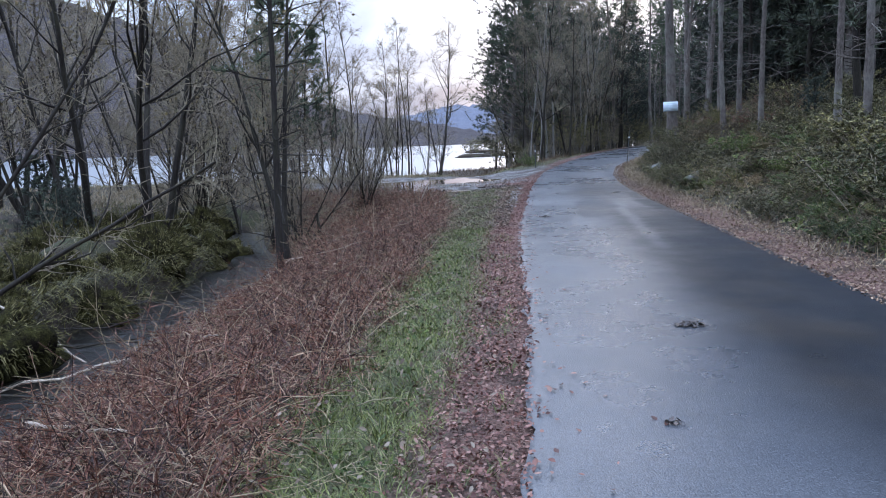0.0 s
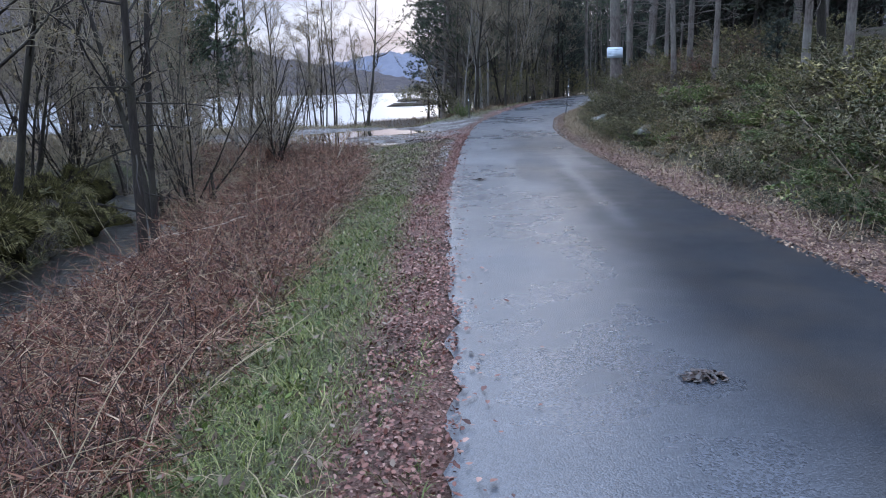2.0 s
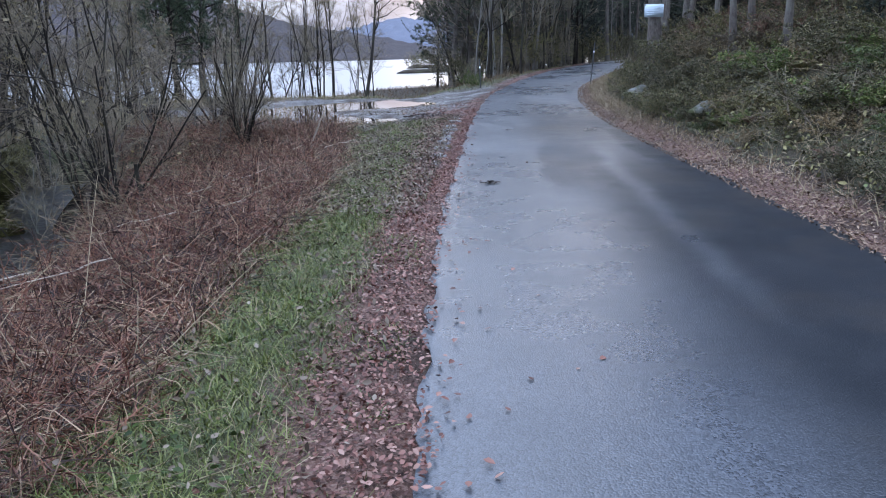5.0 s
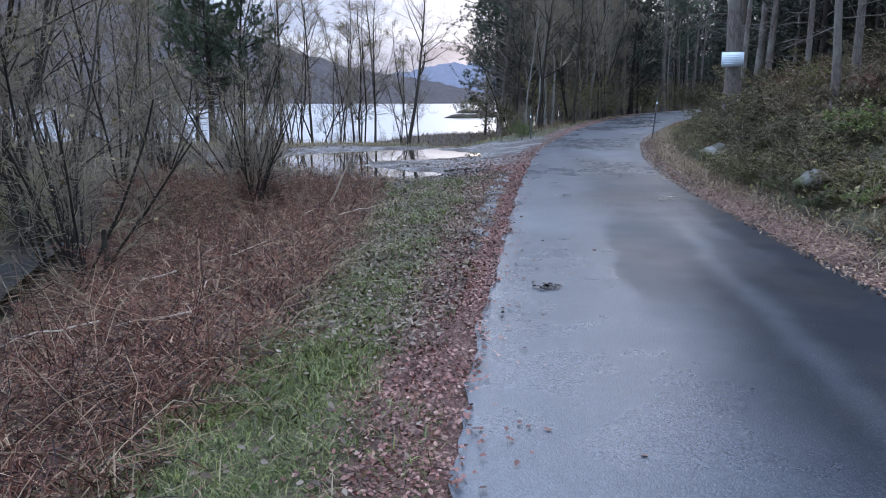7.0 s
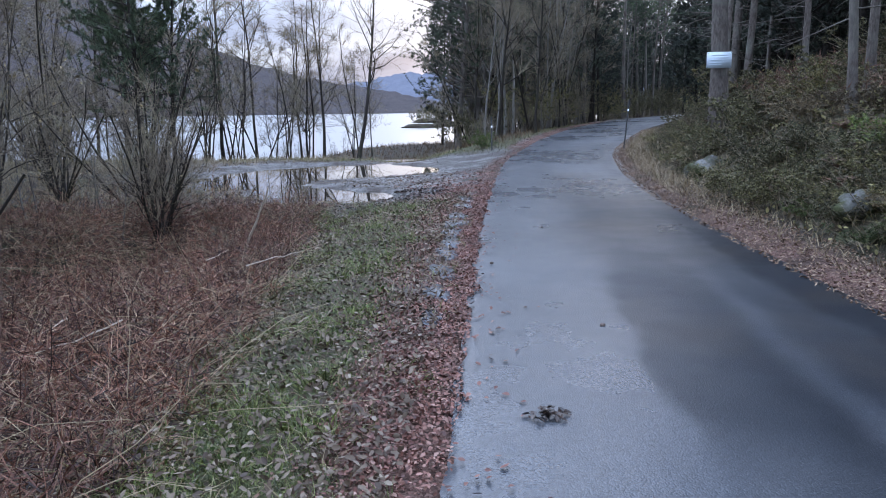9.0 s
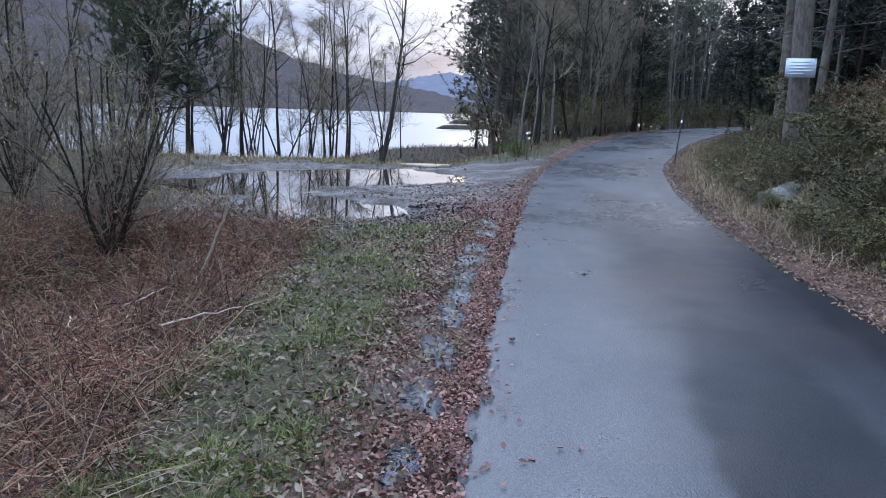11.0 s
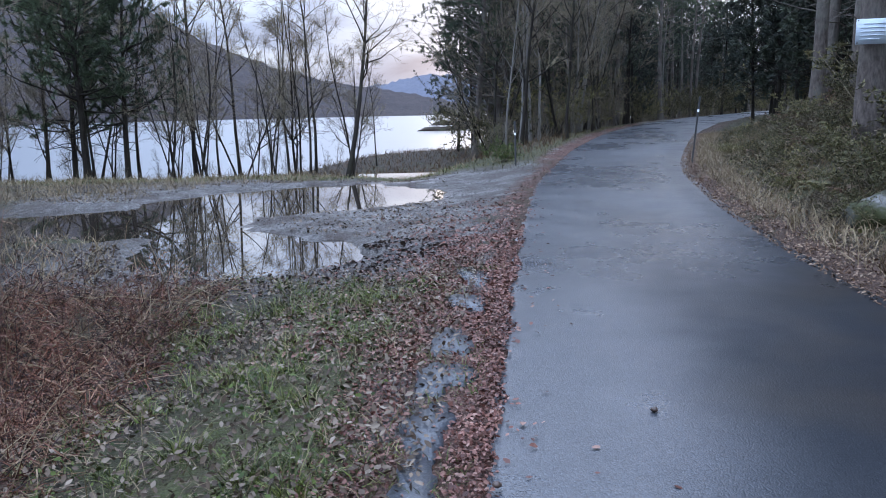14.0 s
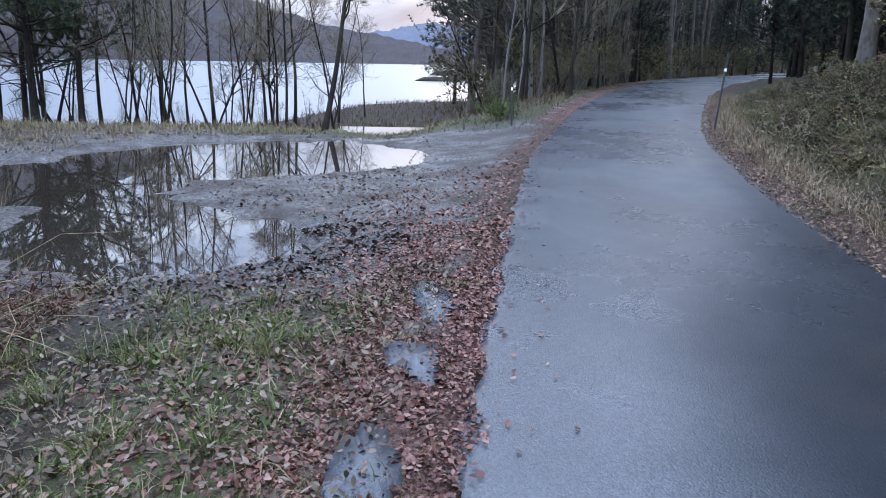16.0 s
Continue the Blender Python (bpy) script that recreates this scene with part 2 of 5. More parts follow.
def asphalt():
    k = Nodes("wet_asphalt")
    p = k.coords("World")
    big, mid, fine = k.noise(p, 0.32, 2, 0.4, 0.3), k.noise(p, 1.7, 5), k.noise(p, 95, 3, 0.6)
    stones = k.add("ShaderNodeTexVoronoi", Vector=p, Scale=100.0)
    col = k.ramp(stones.outputs["Color"], (0.2, (0.024, 0.028, 0.036)), (0.8, (0.074, 0.082, 0.098)))
    col = k.mix(k.rng(mid, 0.0, 0.5), col, (0.048, 0.049, 0.052))
    wet = k.rng(big, 0.0, 1.0, 0.28, 0.72)
    rough = k.math("ADD", k.rng(wet, 0.2, 0.38, 0, 1), k.rng(mid, -0.05, 0.07))
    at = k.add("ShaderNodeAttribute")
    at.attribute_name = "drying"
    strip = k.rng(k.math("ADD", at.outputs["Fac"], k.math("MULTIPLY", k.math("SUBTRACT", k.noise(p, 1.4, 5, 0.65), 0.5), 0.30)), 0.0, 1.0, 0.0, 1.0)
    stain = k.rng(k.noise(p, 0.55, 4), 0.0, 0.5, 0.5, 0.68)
    # hill-side tree reflections painted into colour and gloss, besides the relaid strip
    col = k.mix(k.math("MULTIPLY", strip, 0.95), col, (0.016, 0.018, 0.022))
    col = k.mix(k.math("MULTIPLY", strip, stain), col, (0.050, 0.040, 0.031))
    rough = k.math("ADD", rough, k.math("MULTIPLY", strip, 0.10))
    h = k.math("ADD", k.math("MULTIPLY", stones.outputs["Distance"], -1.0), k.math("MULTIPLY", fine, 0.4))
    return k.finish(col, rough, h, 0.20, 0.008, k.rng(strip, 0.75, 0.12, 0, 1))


def soil():
    """Forest floor, turf, leaf litter and gravel, by the kind of ground stored in the sheet."""
    k = Nodes("ground_cover")
    p = k.coords("World")
    a, b, c = k.noise(p, 1.2, 5), k.noise(p, 9, 5, 0.7), k.noise(p, 60, 4, 0.7)
    zone = k.add("ShaderNodeAttribute")
    zone.attribute_name = "cover"
    sep = k.add("ShaderNodeSeparateColor", Color=zone.outputs["Color"])
    floor = k.ramp(b, (0.3, (0.014, 0.010, 0.007)), (0.55, (0.044, 0.031, 0.021)), (0.75, (0.095, 0.072, 0.047)))
    moss = k.ramp(c, (0.3, (0.022, 0.034, 0.010)), (0.7, (0.085, 0.10, 0.032)))
    floor = k.mix(k.rng(a, 0.0, 0.6, 0.5, 0.65), floor, moss)
    turf = k.ramp(c, (0.3, (0.035, 0.050, 0.014)), (0.7, (0.13, 0.165, 0.055)))
    turf = k.mix(k.rng(b, 0.25, 0.95, 0.35, 0.62), turf, (0.052, 0.034, 0.021))
    flake = k.add("ShaderNodeTexVoronoi", Vector=p, Scale=62.0)
    litter = k.ramp(flake.outputs["Color"], (0.1, (0.045, 0.022, 0.016)), (0.5, (0.16, 0.080, 0.060)), (0.9, (0.30, 0.19, 0.15)))
    litter = k.mix(k.rng(c, 0.0, 0.6, 0.4, 0.7), litter, (0.06, 0.03, 0.022))
    litter = k.mix(k.rng(a, 0.0, 0.7, 0.48, 0.62), litter, (0.036, 0.023, 0.016))
    pebble = k.add("ShaderNodeTexVoronoi", Vector=p, Scale=38.0)
    gravel = k.ramp(pebble.outputs["Color"], (0.1, (0.035, 0.032, 0.030)), (0.55, (0.13, 0.122, 0.115)), (0.9, (0.27, 0.26, 0.25)))
    gravel = k.mix(k.rng(a, 0.0, 0.75, 0.42, 0.62), gravel, (0.065, 0.048, 0.040))
    gravel = k.mix(k.rng(b, 0.0, 0.7, 0.42, 0.66), gravel, (0.058, 0.042, 0.033))
    col = k.mix(sep.outputs[1], floor, turf)
    col = k.mix(sep.outputs[0], col, litter)
    col = k.mix(sep.outputs[2], col, gravel)
    rough = k.math("SUBTRACT", 0.9, k.math("MULTIPLY", sep.outputs[2], k.rng(a, 0.6, 0.15, 0.4, 0.6)))
    h = k.math("ADD", k.math("MULTIPLY", b, 0.6), k.math("ADD", c, k.math("MULTIPLY", pebble.outputs["Distance"], -0.8)))
    return k.finish(col, rough, h, 0.8, 0.035, 0.4)


def water(name, colour, rough, waves, strength, scale2=6.0, gloss=0.5, coat=0.0):
    k = Nodes(name)
    k.bsdf.inputs["Coat Weight"].default_value, k.bsdf.inputs["Coat Roughness"].default_value = coat, rough
    p = k.coords("World")
    mp = k.add("ShaderNodeMapping", Vector=p)
    mp.inputs["Scale"].default_value = (0.6, 1.0, 1.0)
    n = k.math("ADD", k.noise(mp.outputs[0], waves, 3), k.math("MULTIPLY", k.noise(p, waves * scale2, 2), 0.3))
    k.bsdf.inputs["IOR"].default_value = 1.33
    return k.finish(colour, rough, n, strength, 0.05, gloss)


def painted(name, colour, rough=0.5, wear=(0.3, 0.3, 0.28)):
    k = Nodes(name)
    n = k.noise(k.coords(), 14, 5, 0.7)
    return k.finish(k.mix(k.rng(n, 0.0, 0.35, 0.55, 0.8), colour, wear), rough, n, 0.1, 0.003)


def rocky(name, moss_from):
    k = Nodes(name)
    p = k.coords()
    n, f = k.noise(p, 2.2, 6, 0.65), k.noise(p, 14, 6, 0.7)
    col = k.ramp(f, (0.3, (0.07, 0.068, 0.064)), (0.7, (0.27, 0.265, 0.25)))
    col = k.mix(k.rng(n, 0.0, 0.95, moss_from, moss_from + 0.14), col, (0.050, 0.056, 0.016))
    return k.finish(col, 0.8, f, 0.6, 0.03, 0.35)


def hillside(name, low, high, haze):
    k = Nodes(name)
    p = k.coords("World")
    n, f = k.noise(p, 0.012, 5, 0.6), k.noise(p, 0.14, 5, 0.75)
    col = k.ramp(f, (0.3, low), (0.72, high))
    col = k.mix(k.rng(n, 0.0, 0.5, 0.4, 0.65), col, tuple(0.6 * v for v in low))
    # distance haze mixed straight into the hill's base colour
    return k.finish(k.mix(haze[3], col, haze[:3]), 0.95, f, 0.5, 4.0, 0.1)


ASPHALT, SOIL = asphalt(), soil()
LAKE = water("lake_water", (0.05, 0.065, 0.08, 1), 0.32, 0.35, 0.9, gloss=1.0, coat=1.0)
POOL = water("still_water", (0.035, 0.028, 0.022, 1), 0.015, 1.2, 0.006, gloss=1.0, coat=0.6)
BROOK = water("brook_water", (0.008, 0.007, 0.006, 1), 0.30, 4.0, 0.9, gloss=0.6)
BARK_DARK = bark("dark_bark", (0.008, 0.006, 0.005), (0.038, 0.030, 0.025), (0.046, 0.043, 0.028))
BARK_GREY = bark("grey_bark", (0.05, 0.044, 0.040), (0.19, 0.17, 0.155), (0.20, 0.20, 0.165))
BARK_PINE = bark("pine_bark", (0.042, 0.034, 0.030), (0.185, 0.155, 0.137), (0.20, 0.195, 0.17), 4.0, 0.3)
BARK_BIRCH = bark("birch_bark", (0.07, 0.065, 0.06), (0.40, 0.38, 0.35), (0.20, 0.185, 0.165), 3.0, 1.6)
TWIG = bark("twig_bark", (0.09, 0.070, 0.052), (0.31, 0.25, 0.185), (0.30, 0.27, 0.16))
NEEDLES = leafy("pine_needles", [(0.030, 0.048, 0.028), (0.058, 0.088, 0.048), (0.098, 0.130, 0.072)], vary=True)
SPRUCE = leafy("spruce_needles", [(0.026, 0.036, 0.028), (0.044, 0.058, 0.044), (0.070, 0.082, 0.060)], vary=True)
GRASS = leafy("green_grass", [(0.022, 0.030, 0.006), (0.082, 0.108, 0.020), (0.155, 0.182, 0.040), (0.29, 0.28, 0.105)], 0.5, 0.4, patch=1.4)
WEED = leafy("weed_leaf", [(0.018, 0.030, 0.007), (0.055, 0.085, 0.018), (0.115, 0.150, 0.034)], 0.65, 0.25, patch=1.4)
DRY = leafy("bleached_grass", [(0.15, 0.11, 0.06), (0.28, 0.21, 0.125), (0.40, 0.32, 0.20)])
MOSSY = leafy("moss_grass", [(0.014, 0.013, 0.005), (0.075, 0.066, 0.020), (0.17, 0.15, 0.05), (0.27, 0.235, 0.10)])
NEEDLE_LITTER = leafy("needle_litter", [(0.07, 0.036, 0.022), (0.18, 0.105, 0.064), (0.29, 0.185, 0.12), (0.38, 0.28, 0.19)], 0.6)
CUSHION = leafy("moss_cushion", [(0.020, 0.019, 0.008), (0.075, 0.068, 0.024), (0.155, 0.138, 0.055), (0.27, 0.23, 0.12)], 0.9, 0.1, patch=2.5)
BRACKEN = leafy("dead_bracken", [(0.008, 0.003, 0.002), (0.040, 0.013, 0.008), (0.135, 0.044, 0.026), (0.255, 0.108, 0.064), (0.48, 0.34, 0.22)], patch=1.1)
RUST = leafy("rusty_bracken", [(0.07, 0.032, 0.020), (0.17, 0.085, 0.055), (0.27, 0.16, 0.11)])
LITTER = leafy("fallen_leaf", [(0.052, 0.019, 0.014), (0.155, 0.060, 0.045), (0.26, 0.118, 0.088), (0.38, 0.23, 0.18)], 0.5, patch=2.0)
PALE_LEAF = leafy("pale_leaf", [(0.045, 0.029, 0.020), (0.11, 0.076, 0.052), (0.19, 0.14, 0.10), (0.32, 0.26, 0.20)], 0.6, 0.3)
WET_LEAF = leafy("wet_leaf", [(0.02, 0.014, 0.011), (0.05, 0.03, 0.024), (0.10, 0.065, 0.05)], 0.35, 0.5)
HEATHER = leafy("heather_leaf", [(0.018, 0.018, 0.007), (0.098, 0.098, 0.038), (0.30, 0.265, 0.13)], vary=True)
BILBERRY = leafy("bilberry_leaf", [(0.018, 0.031, 0.009), (0.078, 0.115, 0.032), (0.21, 0.24, 0.085)], vary=True)
BROWN_SHRUB = leafy("brown_shrub_leaf", [(0.04, 0.028, 0.016), (0.15, 0.112, 0.064), (0.31, 0.245, 0.155)], vary=True)
LAST_LEAF = leafy("withered_leaf", [(0.10, 0.075, 0.03), (0.20, 0.15, 0.06), (0.30, 0.22, 0.10)])
FERN = leafy("fern_frond", [(0.060, 0.064, 0.022), (0.14, 0.135, 0.050), (0.26, 0.22, 0.10)], vary=True)
STONE = rocky("lichened_stone", 0.40)
GREY_STONE = painted("grey_pebble", (0.10, 0.096, 0.092), 0.45, (0.045, 0.043, 0.040))
DEADWOOD = bark("dead_wood", (0.26, 0.21, 0.165), (0.58, 0.49, 0.40), (0.46, 0.39, 0.31))
POLE_BLACK = painted("pole_black", (0.016, 0.016, 0.017), 0.85, (0.03, 0.028, 0.026))
REFLECTOR = painted("reflector_white", (0.75, 0.76, 0.78), 0.25, (0.6, 0.6, 0.6))
BOARD = painted("sign_white", (0.62, 0.72, 0.80), 0.4, (0.55, 0.62, 0.68))
INK = painted("sign_print", (0.60, 0.70, 0.78), 0.5, (0.56, 0.64, 0.70))


def moss_mat():
    k = Nodes("moss_mat")
    p = k.coords("World")
    n, f = k.noise(p, 5.5, 5, 0.7), k.noise(p, 70, 4, 0.75)
    col = k.ramp(f, (0.3, (0.016, 0.015, 0.006)), (0.55, (0.065, 0.060, 0.018)), (0.75, (0.16, 0.145, 0.045)))
    col = k.mix(k.rng(n, 0.0, 0.95, 0.42, 0.6), col, (0.012, 0.008, 0.006))
    return k.finish(col, 0.95, k.math("ADD", n, f), 1.0, 0.06, 0.1)


MOSS_MAT = moss_mat()
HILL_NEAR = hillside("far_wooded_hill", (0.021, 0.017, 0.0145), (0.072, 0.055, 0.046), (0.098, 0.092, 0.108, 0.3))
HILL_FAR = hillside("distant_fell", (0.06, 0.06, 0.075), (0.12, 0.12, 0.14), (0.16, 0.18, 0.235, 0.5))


# ---------------------------------------------------------------- mesh tools
def tri_mesh(name, verts, tris, material, smooth=False):
    me = bpy.data.meshes.new(name)
    verts, tris = np.asarray(verts, np.float32).reshape(-1, 3), np.asarray(tris, np.int32).reshape(-1, 3)
    me.vertices.add(len(verts))
    me.vertices.foreach_set("co", verts.ravel())
    me.loops.add(tris.size)
    me.loops.foreach_set("vertex_index", tris.ravel())
    me.polygons.add(len(tris))
    me.polygons.foreach_set("loop_start", np.arange(0, tris.size, 3, dtype=np.int32))
    if smooth:
        me.polygons.foreach_set("use_smooth", np.ones(len(tris), bool))
    me.materials.append(material)
    me.update(calc_edges=True)
    return me


def joined(*chunks):
    vs, fs, n = [], [], 0
    for v, f in chunks:
        v = np.asarray(v).reshape(-1, 3)
        vs.append(v)
        fs.append(np.asarray(f).reshape(-1, 3) + n)
        n += len(v)
    return np.concatenate(vs), np.concatenate(fs)


def part(name, chunk, material, parent=None, label="", smooth=False):
    """Links one mesh object, under a thing if one is given."""
    ob = new(name, tri_mesh(name, chunk[0], chunk[1], material, smooth))
    if parent is not None:
        ob.parent = parent
    if label:
        ob["label"] = label
    return ob


def thing(name, label, category, group=""):
    return tagged(new(name), label, category, group)


def unit(v):
    return v / np.maximum(np.linalg.norm(v, axis=-1, keepdims=True), 1e-9)


def tubes(P, R, sides=4):
    """Round tapered tubes: P (n, k, 3) centre lines, R (n, k) radii."""
    n, k, _ = P.shape
    t = unit(P[:, -1] - P[:, 0])
    ref = np.where(np.abs(t[:, 2:3]) > 0.8, np.array([[1.0, 0, 0]]), np.array([[0, 0, 1.0]]))
    a = unit(np.cross(t, ref))
    b = np.cross(t, a)
    ang = np.arange(sides) * PI2 / sides
    ring = np.cos(ang)[:, None] * a[:, None, :] + np.sin(ang)[:, None] * b[:, None, :]
    V = P[:, :, None, :] + R[:, :, None, None] * ring[:, None, :, :]
    i = (np.arange(n)[:, None, None] * k + np.arange(k - 1)[None, :, None]) * sides
    j = np.arange(sides)[None, None, :]
    j2 = (j + 1) % sides
    q0, q1, q2, q3 = i + j, i + j2, i + sides + j2, i + sides + j
    F = np.stack([np.stack([q0, q1, q2], -1), np.stack([q0, q2, q3], -1)], -2)
    return V.reshape(-1, 3), F.reshape(-1, 3)


def grow(rng, base, way, length, k, wobble=0.15, up=0.0):
    """Centre lines that start at base (n, 3) towards way and wander."""
    n = len(base)
    P = np.zeros((n, k, 3))
    P[:, 0] = base
    d = unit(np.array(way, float))
    step = (np.asarray(length) / (k - 1))[:, None]
    for i in range(1, k):
        d = unit(d + rng.normal(0, wobble, (n, 3)) + np.array([0, 0, up]))
        P[:, i] = P[:, i - 1] + d * step
    return P


def spawn(rng, P, R, per, t0, t1, angle, spread=12.0):
    """Starts of branches on the lines P: base, way, radius there, place along."""
    n, k, _ = P.shape
    who = np.repeat(np.arange(n), per)
    t = rng.uniform(t0, t1, len(who))
    u = t * (k - 1)
    i = np.minimum(u.astype(int), k - 2)
    fr = (u - i)[:, None]
    base = P[who, i] * (1 - fr) + P[who, i + 1] * fr
    tan = unit(P[who, i + 1] - P[who, i])
    rad = R[who, i] * (1 - fr[:, 0]) + R[who, i + 1] * fr[:, 0]
    side = unit(np.cross(tan, unit(rng.normal(0, 1, tan.shape))))
    th = np.radians(rng.normal(angle, spread, len(who)))[:, None]
    return base, tan * np.cos(th) + side * np.sin(th), rad, t


def taper(n, k, r0, r1, power=1.0):
    u = np.linspace(0, 1, k) ** power
    r0, r1 = np.broadcast_to(np.asarray(r0, float), (n,)), np.broadcast_to(np.asarray(r1, float), (n,))
    return r0[:, None] * (1 - u) + r1[:, None] * u


def blades(rng, P, length, width, lean=0.5, az=None, segs=2, droop=0.6):
    """Thin curved blades standing on the points P."""
    n = len(P)
    az = rng.uniform(0, PI2, n) if az is None else az
    length, width = np.broadcast_to(length, (n,)), np.broadcast_to(width, (n,))
    lean = np.clip(np.abs(rng.normal(lean, 0.35, n)), 0, 1.5)
    out = np.stack([np.cos(az), np.sin(az), np.zeros(n)], -1)
    turn = rng.uniform(0, PI2, n)
    side = np.stack([np.cos(turn), np.sin(turn), np.zeros(n)], -1) * width[:, None] / 2
    pts, p = [P], P
    for s in range(segs):
        a = (lean + droop * s)[:, None]
        p = p + (out * np.sin(a) + np.array([0, 0, 1.0]) * np.cos(a)) * (length / segs)[:, None]
        pts.append(p)
    V = []
    for s, q in enumerate(pts[:-1]):
        w = 1 - 0.35 * s
        V += [q - side * w, q + side * w]
    V.append(pts[-1])
    m = len(V)
    V = np.stack(V, 1)
    F = []
    for s in range(segs - 1):
        o = 2 * s
        F += [(o, o + 1, o + 2), (o + 1, o + 3, o + 2)]
    F.append((m - 3, m - 2, m - 1))
    F = np.array(F)[None] + (np.arange(n) * m)[:, None, None]
    return V.reshape(-1, 3), F.reshape(-1, 3)


def leaves(rng, P, size, tilt=0.35, long=1.5, curl=0.25, normal=None):
    """Small curled leaves, lying on or about the points P."""
    n = len(P)
    size = np.broadcast_to(size, (n,))[:, None]
    nrm = unit(np.array([0, 0, 1.0]) + rng.normal(0, tilt, (n, 3))) if normal is None else unit(normal + rng.normal(0, tilt, (n, 3)))
    u = unit(np.cross(nrm, unit(rng.normal(0, 1, (n, 3)))))
    v = np.cross(nrm, u)
    c = rng.normal(curl, 0.2, (n, 1))
    w, e = u * size * long / 2, v * size * 0.46
    up = nrm * size * c * 0.5
    V = np.stack([P - w, P - w * 0.35 + e + up, P + w * 0.4 + e * 0.8 + up, P + w + up * 0.4, P + w * 0.4 - e * 0.8 + up, P - w * 0.35 - e + up, P + w * 0.05], 1)
    F = np.array([(0, 6, 1), (1, 6, 2), (2, 6, 3), (3, 6, 4), (4, 6, 5), (5, 6, 0)])[None] + (np.arange(n) * 7)[:, None, None]
    return V.reshape(-1, 3), F.reshape(-1, 3)


def on_land(x, y, lift=0.0):
    return np.stack([x, y, land(x, y) + lift], -1)


def lump(rng, rx, ry, rz, rough=0.25, n=2):
    """An uneven stone."""
    bm = bmesh.new()
    bmesh.ops.create_icosphere(bm, subdivisions=n, radius=1.0)
    off = Vector(rng.uniform(-50, 50, 3))
    for v in bm.verts:
        d = noise.noise(v.co * 1.1 + off) * rough + noise.noise(v.co * 2.7 + off) * rough * 0.5
        v.co = v.co * (1 + d)
        v.co.x, v.co.y, v.co.z = v.co.x * rx, v.co.y * ry, v.co.z * rz
    bm.verts.index_update()
    V = np.array([v.co[:] for v in bm.verts])
    F = np.array([[v.index for v in f.verts] for f in bm.faces])
    bm.free()
    return V, F


def boxed(x0, x1, y0, y1, z0, z1, bevel=0.004):
    bm = bmesh.new()
    bmesh.ops.create_cube(bm, size=1.0)
    for v in bm.verts:
        v.co = ((x0 + x1) / 2 + v.co.x * (x1 - x0), (y0 + y1) / 2 + v.co.y * (y1 - y0), (z0 + z1) / 2 + v.co.z * (z1 - z0))
    if bevel:
        bmesh.ops.bevel(bm, geom=bm.edges[:], offset=bevel, segments=2, affect="EDGES")
    bmesh.ops.triangulate(bm, faces=bm.faces[:])
    bm.verts.index_update()
    V = np.array([v.co[:] for v in bm.verts])
    F = np.array([[v.index for v in f.verts] for f in bm.faces])
    bm.free()
    return V, F


def grid_mesh(xs, ys, zfun):
    X, Y = np.meshgrid(xs, ys)
    V = np.stack([X, Y, zfun(X, Y)], -1).reshape(-1, 3)
    nx, ny = len(xs), len(ys)
    i = (np.arange(ny - 1)[:, None] * nx + np.arange(nx - 1)[None, :]).ravel()
    F = np.concatenate([np.stack([i, i + 1, i + nx + 1], -1), np.stack([i, i + nx + 1, i + nx], -1)])
    return V, F



# ---------------------------------------------------------------- ground, road, water, hills
def spread(a, b, step, far, growth=1.16):
    """Grid lines close together from a to b and wider and wider out to +-far."""
    mid = list(np.arange(a, b, step))
    lo, s = [a], step
    while lo[-1] > -far:
        s *= growth
        lo.append(lo[-1] - s)
    hi, s = [mid[-1]], step
    while hi[-1] < far:
        s *= growth
        hi.append(hi[-1] + s)
    return np.array(lo[:0:-1] + mid + hi[1:])


def under_road(x, y):
    l, r = edge_l(y), edge_r(y)
    inside = sstep(-0.2, 0.02, np.minimum(x - l, r - x))
    return land(x, y) - 0.05 * inside


ground_xy = spread(-9.0, 11.0, 0.13, 2600), spread(-1.0, 41.0, 0.13, 3000)
ground = part("ground", grid_mesh(*ground_xy, under_road), SOIL, smooth=True)
tagged(ground, "damp woodland ground of turf, leaf litter and gravel", "ground", kind="structure")


